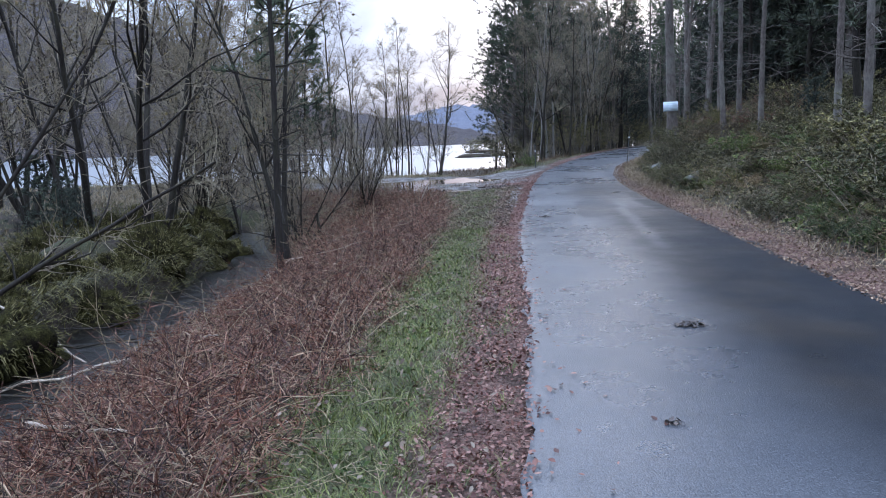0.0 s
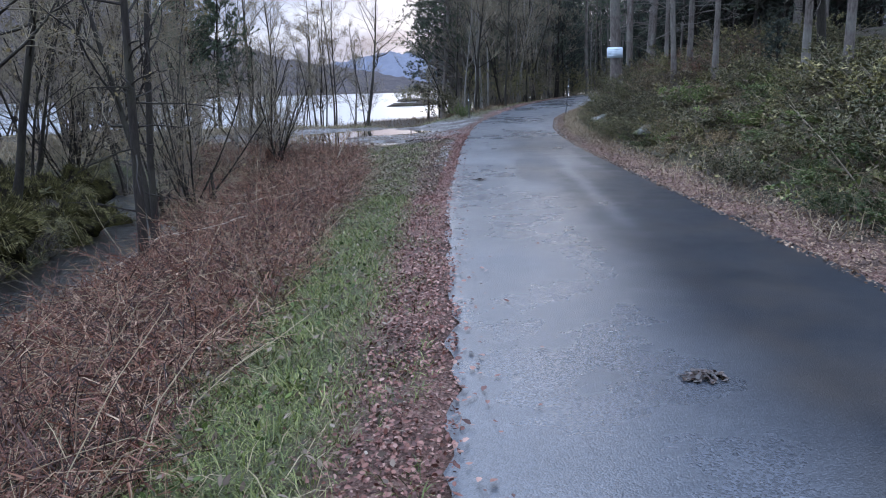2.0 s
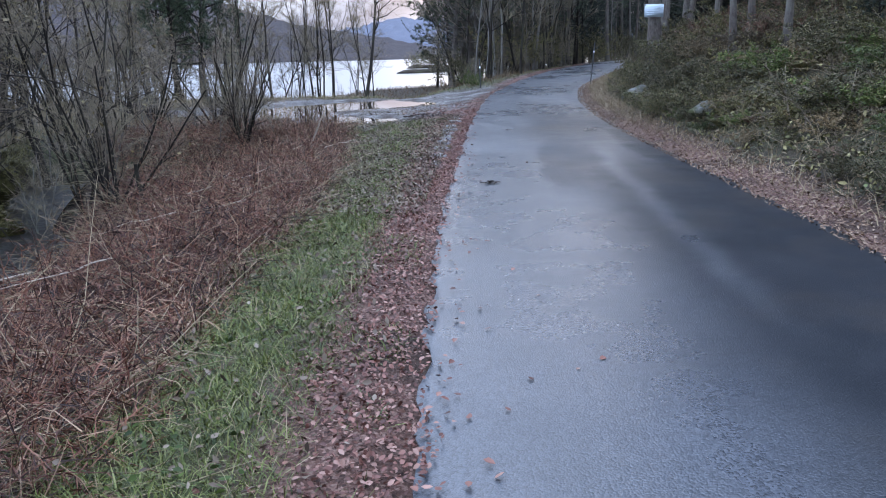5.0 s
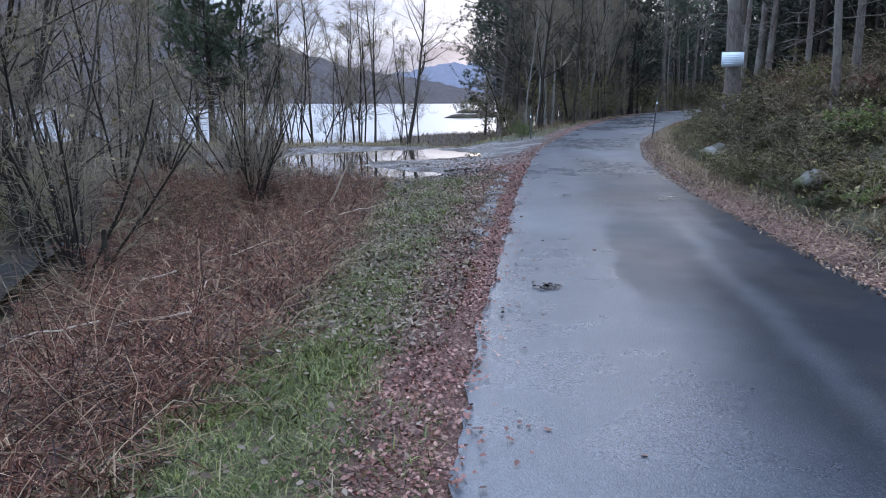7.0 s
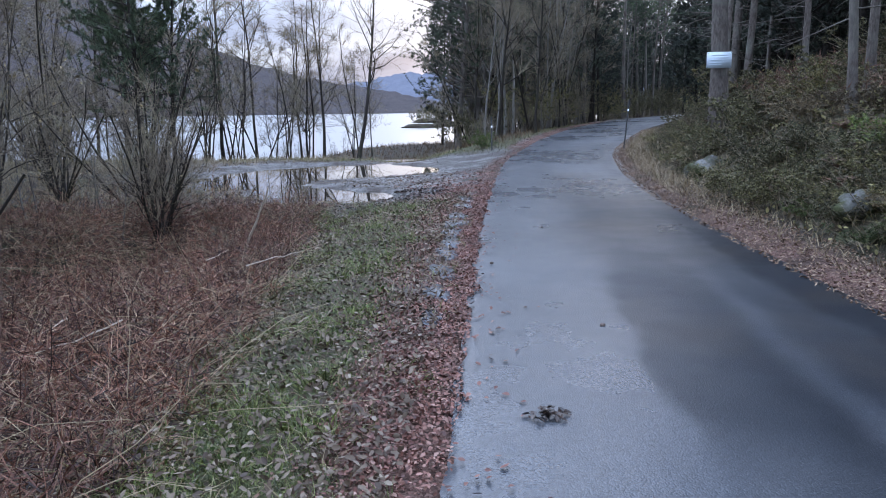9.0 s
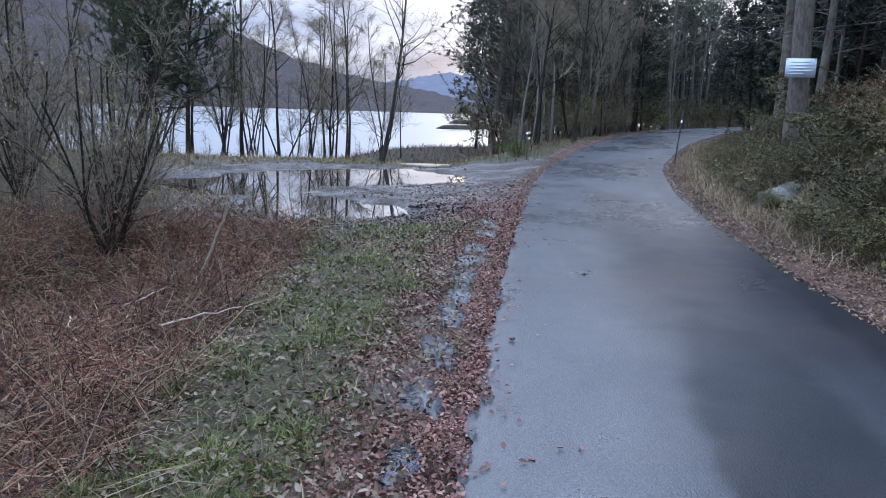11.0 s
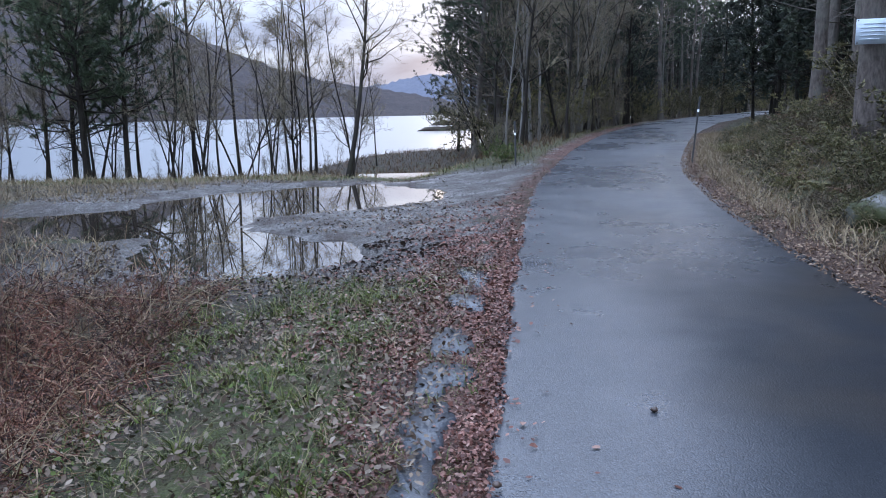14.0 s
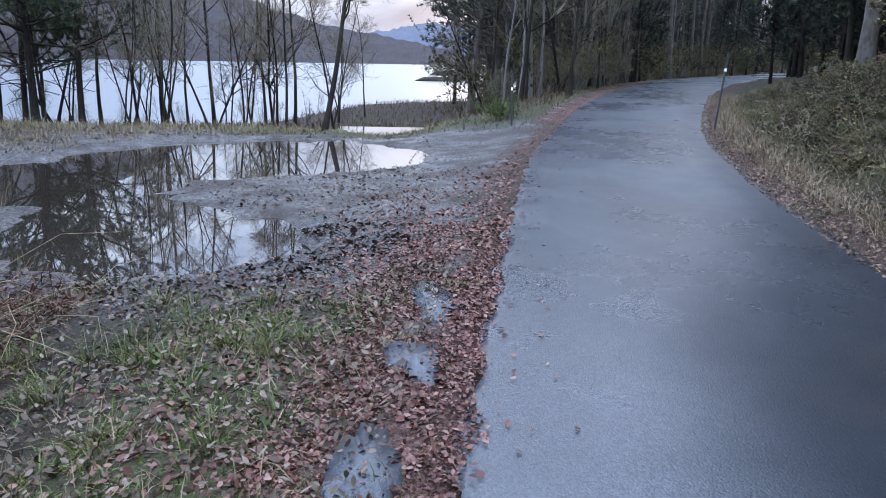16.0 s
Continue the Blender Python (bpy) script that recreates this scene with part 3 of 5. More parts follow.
def cover_kinds(me):
    co = np.zeros(len(me.vertices) * 3, np.float32)
    me.vertices.foreach_get("co", co)
    x, y = co.reshape(-1, 3)[:, 0].astype(float), co.reshape(-1, 3)[:, 1].astype(float)
    l, r = edge_l(y), edge_r(y)
    dl, dr = l - x + 0.12 * wob(x, y, 0.5, 3), x - r + 0.1 * wob(x, y, 0.6, 5)
    bay = sstep(23.2, 24.6, y + 0.08 * dl) * (1 - sstep(35, 36.8, y)) * (1 - sstep(4.6, 6.5, dl - 4.6 * sstep(27.5, 31.5, y)))
    litter = sstep(-0.3, 0.0, dl) * (1 - sstep(0.45, 0.75, dl)) * (1 - 0.6 * bay) + sstep(-0.3, 0, dr) * (1 - sstep(0.4, 0.75, dr)) * (1 - 0.6 * sstep(18, 24, y))
    turf = sstep(0.45, 0.75, dl) * (1 - sstep(1.4, 2.0, dl)) * (1 - bay) + sstep(35, 36.5, y) * (1 - sstep(41, 46, y)) * (dl > 0) + 0.55 * sstep(0.7, 1.2, dr) * (1 - sstep(6, 9, dr))
    wet_patch = sstep(16, 18.5, y) * sstep(0.25, 0.4, dl) * (1 - sstep(0.6, 0.75, dl)) * sstep(0.0, 0.3, wob(x, y, 0.5, 8.0))
    gravel = bay * sstep(0.3, 0.9, dl) + wet_patch * (dl < 2)
    col = np.stack([np.clip(litter, 0, 1), np.clip(turf, 0, 1), np.clip(gravel, 0, 1), np.ones_like(x)], -1)
    at = me.attributes.new("cover", "FLOAT_COLOR", "POINT")
    at.data.foreach_set("color", col.astype(np.float32).ravel())


cover_kinds(ground.data)


ROAD_COLS = 57


def road_sheet():
    ys = np.concatenate([np.arange(-30, -1, 0.5), np.arange(-1, 46, 0.14), np.arange(46, 135, 1.0)])
    u = np.linspace(0, 1, ROAD_COLS)
    l = edge_l(ys) + 0.05 * wob(ys * 0, ys, 0.35, 2) + 0.035 * wob(ys * 0, ys, 0.11, 1)
    r = edge_r(ys) + 0.05 * wob(ys * 0, ys, 0.4, 6)
    X = l[:, None] * (1 - u) + r[:, None] * u
    Y = np.repeat(ys[:, None], ROAD_COLS, 1)
    Z = road_z(ys)[:, None] + 0.02 * np.sin(u * math.pi)[None] + 0.004 + 0.006 * wob(X, Y, 1.1, 3)
    Z[:, 0] -= 0.012
    Z[:, -1] -= 0.012
    V = np.stack([X, Y, Z], -1).reshape(-1, 3)
    i = (np.arange(len(ys) - 1)[:, None] * ROAD_COLS + np.arange(ROAD_COLS - 1)[None]).ravel()
    n = ROAD_COLS
    return V, np.concatenate([np.stack([i, i + 1, i + n + 1], -1), np.stack([i, i + n + 1, i + n], -1)])


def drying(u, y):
    """0 where a film of water shines, 1 darkest: a relaid strip, tree reflection painted into the hill side, less a
    wheel track.
    """
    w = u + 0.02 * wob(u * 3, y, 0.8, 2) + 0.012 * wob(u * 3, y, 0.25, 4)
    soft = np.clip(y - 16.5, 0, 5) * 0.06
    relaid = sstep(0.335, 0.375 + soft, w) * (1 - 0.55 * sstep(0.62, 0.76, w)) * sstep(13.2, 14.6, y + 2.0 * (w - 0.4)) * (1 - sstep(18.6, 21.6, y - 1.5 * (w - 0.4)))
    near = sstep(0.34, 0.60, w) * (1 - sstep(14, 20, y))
    # painted in: fainter reflection under the steeper view near the walk's end
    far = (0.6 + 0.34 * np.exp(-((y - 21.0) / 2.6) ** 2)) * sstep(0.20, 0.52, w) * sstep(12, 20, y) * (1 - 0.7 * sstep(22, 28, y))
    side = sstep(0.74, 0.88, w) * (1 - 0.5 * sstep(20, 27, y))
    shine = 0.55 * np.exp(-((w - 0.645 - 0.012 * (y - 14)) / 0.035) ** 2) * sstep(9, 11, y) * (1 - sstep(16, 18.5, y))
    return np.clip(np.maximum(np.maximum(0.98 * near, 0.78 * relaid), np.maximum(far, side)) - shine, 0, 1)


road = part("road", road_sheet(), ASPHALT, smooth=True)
road_y = np.zeros(len(road.data.vertices) * 3, np.float32)
road.data.vertices.foreach_get("co", road_y)
road_y = road_y.reshape(-1, 3)[:, 1].astype(float)
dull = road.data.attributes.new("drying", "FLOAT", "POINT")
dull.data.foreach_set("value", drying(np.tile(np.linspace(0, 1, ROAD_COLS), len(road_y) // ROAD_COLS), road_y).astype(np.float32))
tagged(road, "narrow wet tarmac lane shining grey-blue", "road", kind="structure")

lake = part("lake_water", grid_mesh(np.array([-2500.0, -300, -60, 0, 60, 300, 2500]), np.array([38.0, 60, 120, 400, 1200, 2900]), lambda x, y: x * 0 + LAKE_Z), LAKE)
tagged(lake, "pale rippled lake reflecting the bright evening sky", "lake", kind="structure")
pool = part("puddle_water", grid_mesh(np.linspace(-6.6, 2.9, 9), np.linspace(24.3, 35.6, 9), lambda x, y: x * 0 + PUDDLE_Z), POOL)
inlet = part("pool_water", grid_mesh(np.linspace(-0.2, 3.2, 5), np.linspace(39.7, 43.5, 5), lambda x, y: x * 0 - 0.64), POOL)
tagged(inlet, "small still pool in the heath behind the lay-by", "puddle", kind="structure")
tagged(pool, "still brown puddle on the gravel lay-by mirroring bare trees", "puddle", kind="structure")


def brook_strip():
    ys = np.arange(-20, 26, 0.4)
    u = np.linspace(-1, 1, 5)
    X = stream_x(ys)[:, None] + u[None] * (1.25 - 0.75 * sstep(15.2, 16.6, ys))[:, None]
    Y = np.repeat(ys[:, None], 5, 1)
    V = np.stack([X, Y, np.full_like(X, STREAM_Z)], -1).reshape(-1, 3)
    i = (np.arange(len(ys) - 1)[:, None] * 5 + np.arange(4)[None]).ravel()
    return V, np.concatenate([np.stack([i, i + 1, i + 6], -1), np.stack([i, i + 6, i + 5], -1)])


tagged(part("stream_water", brook_strip(), BROOK), "narrow dark brook running beside the bracken bank", "stream", kind="structure")


def hill(name, az0, az1, d0, d1, ridge_az, ridge_el, label, material, seed):
    """A wooded hill across the lake: rises from the far shore at d0 to its ridge at d1."""
    az, u = np.linspace(az0, az1, 190), np.linspace(0, 1.25, 26)
    A, U = np.meshgrid(np.radians(az), u)
    D = d0 + (d1 - d0) * U
    top = d1 * np.tan(np.radians(np.interp(np.degrees(A), ridge_az, ridge_el)))
    rise = np.where(U < 1, U ** 0.85, 1 - (U - 1) * 1.2)
    X, Y = D * np.sin(A), D * np.cos(A)
    Z = -2.0 + (top + 2.0) * rise + (2.2 * wob(X, Y, 14, seed) + 2.0 * wob(X, Y, 5, seed + 1)) * sstep(0.0, 0.15, U) * d1 / 900
    Z[0] = -4
    V = np.stack([X, Y, Z], -1).reshape(-1, 3)
    i = (np.arange(25)[:, None] * 190 + np.arange(189)[None]).ravel()
    F = np.concatenate([np.stack([i, i + 1, i + 191], -1), np.stack([i, i + 191, i + 190], -1)])
    tagged(part(name, (V, F), material, smooth=True), label, "hill", kind="structure")


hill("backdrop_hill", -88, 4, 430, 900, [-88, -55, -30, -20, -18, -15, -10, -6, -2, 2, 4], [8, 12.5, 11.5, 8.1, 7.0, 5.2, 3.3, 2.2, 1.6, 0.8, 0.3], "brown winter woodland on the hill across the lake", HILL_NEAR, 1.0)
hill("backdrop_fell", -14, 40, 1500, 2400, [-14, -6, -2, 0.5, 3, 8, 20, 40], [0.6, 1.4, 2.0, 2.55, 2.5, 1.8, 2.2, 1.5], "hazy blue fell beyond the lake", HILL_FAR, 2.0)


def islet(x, y, rx, ry, rz, seed):
    ob = part("backdrop_islet", lump(np.random.default_rng(seed), rx, ry, rz, 0.35, 3), SOIL, smooth=True)
    ob.matrix_basis = pose(x, y, LAKE_Z - 0.1 * rz)
    tagged(ob, "low heathery islet in the pale lake", "islet", kind="structure")


islet(5.2, 129, 3.0, 2.0, 0.75, 51)
islet(8.4, 134, 2.6, 1.8, 0.9, 52)
islet(8.0, 168, 4.2, 2.0, 0.8, 53)


# ---------------------------------------------------------------- trees: each kind is built a few times and copied
def bare_tree(name, seed, height, radius, stems, label, bark_mat, limbs=15, subs=6, twigs=4, lean=0.10, low=0.3, angle=42, reach=0.34, up=0.05, group="bare trees", ways=None, last=0, fine=1.0):
    """A leafless broadleaved tree: stems, limbs and a haze of twigs."""
    rng = np.random.default_rng(seed)
    root = thing(name, label, "tree", group)
    base = np.stack([rng.normal(0, 0.12 * (stems > 1), stems), rng.normal(0, 0.12 * (stems > 1), stems), np.full(stems, -0.25)], -1)
    way = np.stack([rng.normal(0, lean + 0.12 * (stems > 1), stems), rng.normal(0, lean + 0.12 * (stems > 1), stems), np.ones(stems)], -1)
    if ways is not None:
        way = np.array(ways, float)
    hs = height * rng.uniform(0.75, 1.0, stems)
    hs[0] = height
    P0 = grow(rng, base, way, hs, 11, 0.05, 0.03)
    R0 = taper(stems, 11, radius * rng.uniform(0.7, 1, stems), 0.012, 0.75)
    R0[:, 0] *= 1.35
    b, w, r, t = spawn(rng, P0, R0, limbs, low, 0.97, angle)
    L1 = height * reach * (1.15 - t) * rng.uniform(0.6, 1.2, len(t))
    P1 = grow(rng, b, w, L1, 6, 0.14, up)
    R1 = taper(len(b), 6, np.minimum(r * 0.55, 0.006 + 0.013 * L1), 0.004)
    b, w, r, t = spawn(rng, P1, R1, subs, 0.2, 1.0, 45)
    L2 = np.repeat(L1, subs) * (1.1 - 0.6 * t) * rng.uniform(0.3, 0.6, len(t))
    P2 = grow(rng, b, w, L2, 4, 0.24, up)
    R2 = taper(len(b), 4, np.minimum(r * 0.8, 0.009 * fine), 0.0035 * fine)
    b, w, r, t = spawn(rng, P2, R2, twigs, 0.15, 1.0, 40)
    P3 = grow(rng, b, w, rng.uniform(0.15, 0.6, len(b)), 3, 0.28, up * 0.5)
    R3 = taper(len(b), 3, 0.0042 * fine, 0.0022 * fine)
    part("trunk", joined(tubes(P0, R0, 8), tubes(P1, R1, 4)), bark_mat, root, smooth=True)
    tagged(part("crown", joined(tubes(P2, R2, 3), tubes(P3, R3, 3)), TWIG, root), "leafless crown of fine grey-brown twigs", kind="stuff")
    if last:
        q = P3[rng.integers(0, len(P3), last), 1] + rng.normal(0, 0.03, (last, 3))
        tagged(part("foliage", leaves(rng, q, rng.uniform(0.03, 0.06, last), 0.9), LAST_LEAF, root), "a few withered tan leaves", kind="stuff")
    return root, P3


def needle_tufts(rng, P, W, length, width, per):
    """Bunches of needles at the points P, fanned about the ways W."""
    n = len(P)
    B = np.repeat(P, per, 0)
    d = unit(np.repeat(W, per, 0) * 0.55 + rng.normal(0, 0.6, (n * per, 3)))
    L = rng.uniform(0.6, 1.1, (n * per, 1)) * length
    s = unit(np.cross(d, unit(rng.normal(0, 1, d.shape)))) * width / 2
    V = np.stack([B - s, B + s, B + d * L], 1)
    return V.reshape(-1, 3), np.arange(n * per * 3).reshape(-1, 3)


def pine_tree(name, seed, height, radius, crown_from, label, bark_mat=None, branches=58, spread_by=0.24, tufts=9, per=13, needle=0.26, width=0.03, dead=14, mat=None, lean=0.02, group="pines", fine=False):
    """A Scots pine: bare scaly trunk with dead stubs below, needle clouds above."""
    rng = np.random.default_rng(seed)
    root = thing(name, label, "tree", group)
    P0 = grow(rng, np.array([[0, 0, -0.3]]), np.array([[rng.normal(0, lean), rng.normal(0, lean), 1.0]]), np.array([height + 0.3]), 14, 0.018, 0.02)
    R0 = taper(1, 14, radius, 0.02, 0.8)
    R0[:, 0] *= 1.3
    b, w, r, t = spawn(rng, P0, R0, branches, crown_from, 0.995, 72, 12)
    L1 = height * spread_by * np.clip(1.25 - t, 0.1, 1) * rng.uniform(0.55, 1.15, len(t))
    k1, k2, forks = (6, 3, 4) if fine else (3, 2, 1)
    P1 = grow(rng, b, w, L1, k1, 0.12, 0.06)
    R1 = taper(len(b), k1, np.minimum(r * 0.5, 0.01 + 0.014 * L1), 0.006)
    b2, w2, r2, t2 = spawn(rng, P1, R1, forks, 0.35, 1.0, 45)
    L2 = np.repeat(L1, forks) * rng.uniform(0.18, 0.4, len(t2))
    P2 = grow(rng, b2, w2, L2, k2, 0.12, 0.1)
    R2 = taper(len(b2), k2, 0.012, 0.005)
    q1, v1, _, _ = spawn(rng, P2, R2, max(1, tufts // 4), 0.3, 1.0, 30)
    q2, v2, _, _ = spawn(rng, P1, R1, max(1, tufts // 3), 0.4, 1.0, 35)
    if not fine:
        q2 = q2 + rng.normal(0, 0.22, q2.shape)
    wood = [tubes(P0, R0, 9), tubes(P1, R1, 3), tubes(P2, R2, 3)]
    tagged(part("crown", needle_tufts(rng, np.concatenate([q1, q2]), np.concatenate([v1, v2]), needle, width, per), mat or NEEDLES, root), "crown of dark green needles", kind="stuff")
    if dead:
        b3, w3, _, t3 = spawn(rng, P0, R0, dead, 0.12, max(0.2, crown_from), 80, 12)
        P3 = grow(rng, b3, w3, rng.uniform(0.4, 1.9, dead), 4, 0.12, -0.06)
        b4, w4, _, _ = spawn(rng, P3, taper(dead, 4, 0.02, 0.01), 3, 0.3, 1.0, 45)
        P4 = grow(rng, b4, w4, rng.uniform(0.2, 0.7, len(b4)), 3, 0.2, -0.05)
        wood += [tubes(P3, taper(dead, 4, 0.017, 0.006), 3), tubes(P4, taper(len(b4), 3, 0.007, 0.004), 3)]
    part("trunk", joined(*wood), bark_mat or BARK_PINE, root, smooth=True)
    return root


def put_on_land(x, y, size=1.0, turn=0.0, sink=0.0, tall=1.0):
    return pose(x, y, float(land(x, y)) - sink, 0, 0, turn) @ Matrix.Diagonal((size, size, size * tall, 1))


USED = set()


def plant(kinds, x, y, rng, size=1.0, jitter=0.12, label="", tall=1.0):
    """Stands one of the kinds at x, y; the first use of each moves the model itself."""
    k = kinds[int(rng.integers(len(kinds)))]
    m = put_on_land(x, y, size * rng.uniform(1 - jitter, 1 + jitter), rng.uniform(0, 360), tall=tall)
    if k.name not in USED:
        USED.add(k.name)
        k.matrix_basis = m
        ob = k
    else:
        ob = copy_thing(k, m)
    if label:
        ob["label"] = label
    return ob


def scatter(rng, x0, x1, y0, y1, gap, ok, tries=4000):
    """Points no nearer to one another than gap, where ok(x, y)."""
    pts = []
    for x, y in zip(rng.uniform(x0, x1, tries), rng.uniform(y0, y1, tries)):
        if ok(x, y) and all((x - a) ** 2 + (y - b) ** 2 > gap * gap for a, b in pts):
            pts.append((float(x), float(y)))
    return pts


rng = np.random.default_rng(7)

# tall conifers of the hillside and the lakeside wood
TALL = [pine_tree("pine_tree", 100 + i, h, r, c, "tall straight pine with a bare grey trunk and a high crown", branches=46, tufts=18, per=15, needle=0.27, width=0.035, dead=14, group="pines of the hillside wood")
        for i, (h, r, c) in enumerate([(18, 0.145, 0.42), (16, 0.11, 0.38), (19, 0.175, 0.45), (15, 0.095, 0.34), (17, 0.13, 0.28)])]
DARK = [pine_tree("spruce_tree", 140 + i, h, r, c, "dark close-grown spruce with drooping dead lower branches", bark_mat=BARK_DARK, branches=56, spread_by=0.19, tufts=18, per=12, needle=0.34, width=0.07, dead=12, mat=SPRUCE, group="spruces of the dark wood")
        for i, (h, r, c) in enumerate([(15, 0.13, 0.14), (17, 0.15, 0.22), (12, 0.10, 0.07)])]
SHORE_PINE = [pine_tree("pine_tree", 160 + i, h, r, c, "shaggy green pine with low spreading branches at the lakeside", fine=True, branches=84, spread_by=0.28, tufts=26, per=22, needle=0.15, width=0.018, dead=10, group="pines by the lake")
              for i, (h, r, c) in enumerate([(15, 0.19, 0.17), (13, 0.15, 0.14), (16, 0.2, 0.24)])]
LEFT_PINE = [pine_tree("pine_tree", 180 + i, h, r, c, "dark pine with a dense needle crown among bare trees", fine=True, branches=84, spread_by=0.30, tufts=30, per=20, needle=0.15, width=0.02, dead=8, bark_mat=BARK_DARK, group="pines of the wet wood")
             for i, (h, r, c) in enumerate([(9.5, 0.13, 0.22), (7.5, 0.09, 0.2)])]
BIRCH = [bare_tree("birch_tree", 200 + i, h, r, 1, "slender bare birch with pale peeling bark", BARK_BIRCH, limbs=16, subs=5, twigs=4, low=0.35, angle=38, reach=0.26, group="birches") for i, (h, r) in enumerate([(13, 0.12), (11, 0.09)])]
ALDER = [bare_tree("alder_tree", 220 + i, h, r, s, "bare dark-barked alder with several thin stems", BARK_DARK, limbs=l, subs=7, twigs=6, low=0.2, last=700, group="alders of the wet wood")
         for i, (h, r, s, l) in enumerate([(10, 0.085, 3, 14), (9, 0.07, 2, 15), (11, 0.11, 1, 26), (8, 0.05, 4, 11)])]
SHORE_TREE = [bare_tree("shore_tree", 240 + i, h, r, s, "thin bare alder standing on the lake shore", BARK_DARK, limbs=l, subs=7, twigs=6, low=0.22, angle=40, reach=0.3, fine=1.35, group="bare trees along the shore")
              for i, (h, r, s, l) in enumerate([(10, 0.095, 1, 24), (9, 0.07, 2, 14), (11, 0.09, 1, 24), (8, 0.055, 3, 10)])]
SAPLING = [bare_tree("sapling", 260 + i, h, r, s, "bare leggy sapling of grey-brown twigs", BARK_GREY, limbs=9, subs=5, twigs=3, low=0.15, angle=35, reach=0.35, group="saplings")
           for i, (h, r, s) in enumerate([(4.2, 0.03, 2), (3.4, 0.025, 4), (5.0, 0.035, 1)])]
for k in (BIRCH, ALDER, SHORE_TREE, SAPLING):
    k[:] = [root for root, _ in k]

# trees along the shore behind the puddle
for x, y, s, kind in [(-12.2, 46, 1.25, 0), (-10.9, 46.5, 0.95, 2), (-9.9, 45, 1.0, 1), (-8.7, 46, 1.05, 2), (-7.3, 45.5, 0.9, 1), (-6.7, 46.5, 1.1, 0), (-6.0, 45, 0.95, 3),
                      (-5.7, 49.4, 1.15, 2), (-4.0, 47.5, 0.85, 3), (-3.0, 46.5, 1.05, 1), (-2.2, 47, 1.0, 2), (-1.1, 52, 0.8, 3), (-0.2, 55, 0.62, 2), (-14.5, 47, 1.1, 2),
                      (-13.3, 45.5, 0.9, 1), (-16.3, 46, 1.2, 0), (-18.5, 45, 1.0, 3), (-4.8, 46.0, 0.8, 1), (-8.0, 48.5, 0.8, 3), (-20.5, 47, 1.1, 1), (-23, 45, 1.1, 2)]:
    plant([SHORE_TREE[kind]], x, y, rng, s, 0.03)
for x, y in scatter(rng, -24, -0.5, 42.5, 51, 1.25, lambda x, y: y < shore_y(x) - 2.5, 500)[:34]:
    plant(SAPLING, x, y, rng, 0.55, 0.25, label="low bare scrub of grey twigs along the lake shore")
for x, y in scatter(rng, -13, 0.6, 41.0, 46.5, 0.8, lambda x, y: y < shore_y(x) - 4, 900)[:13]:
    plant([SHORE_TREE[1], SHORE_TREE[2], SHORE_TREE[3]], x, y, rng, 0.7, 0.2, label="thin bare stem among the trees on the lake shore")
main_birch, _ = bare_tree("lakeside_birch", 301, 9.0, 0.12, 1, "leaning bare birch with a wide fan of branches by the puddle", BARK_DARK, limbs=26, subs=7, twigs=5, low=0.32, angle=48, reach=0.36, lean=0.08, group="bare trees along the shore")
main_birch.matrix_basis = put_on_land(-0.3, 39.6, 1.0, 200)
for x, y, s in [(-8.7, 41.4, 1.05), (-9.9, 43.2, 1.1), (-7.6, 41.9, 0.85)]:
    plant(LEFT_PINE, x, y, rng, s, 0.05, tall=1.05)

# the wet wood across the brook
for x, y, s, kind in [(-6.0, 15.2, 1.1, 0),  (-8.9, 26, 1.1, 0), (-6.9, 22.5, 0.9, 3), (-11, 20, 1.1, 0), (-10, 15.6, 1.0, 3), (-13, 25, 1.2, 2), (-6.2, 27.5, 0.8, 3), (-8.6, 30, 0.95, 1), (-4.2, 18.6, 0.75, 3), (-5.6, 20.4, 0.85, 1), (-6.6, 18.0, 0.95, 3), (-4.9, 22.6, 0.7, 3)]:
    plant([ALDER[kind]], x, y, rng, s, 0.04)
brook_alder, _ = bare_tree("alder_tree", 233, 8.5, 0.075, 2, "pair of slender dark alder stems at the brook's edge", BARK_DARK, limbs=16, subs=6, twigs=5, low=0.3, reach=0.26, last=300, ways=[(-0.06, 0.0, 1.0), (-0.2, 0.1, 1.0)], group="alders of the wet wood")
brook_alder.matrix_basis = put_on_land(-2.8, 12.4, 0.9, 0)
thin_pine = pine_tree("pine_tree", 188, 8.6, 0.08, 0.42, "thin dark pine with a sparse crown beside the brook", bark_mat=BARK_DARK, fine=True, branches=38, spread_by=0.2, tufts=14, per=16, needle=0.12, width=0.010, dead=16, group="pines of the wet wood")
thin_pine.matrix_basis = put_on_land(-2.62, 11.75, 0.85, 70)
for x, y in scatter(rng, -32, -6.8, 15, 42, 3.2, lambda x, y: x < stream_x(y) - 2.0 and not (y > 24 and x > -8.5)):
    plant(ALDER + [SHORE_TREE[1], SHORE_TREE[3], SAPLING[2]], x, y, rng, 0.95, 0.2)
for x, y in scatter(rng, -60, -14, 8, 48, 5.0, lambda x, y: x < -34, 500):
    plant(ALDER, x, y, rng, 1.1, 0.2)
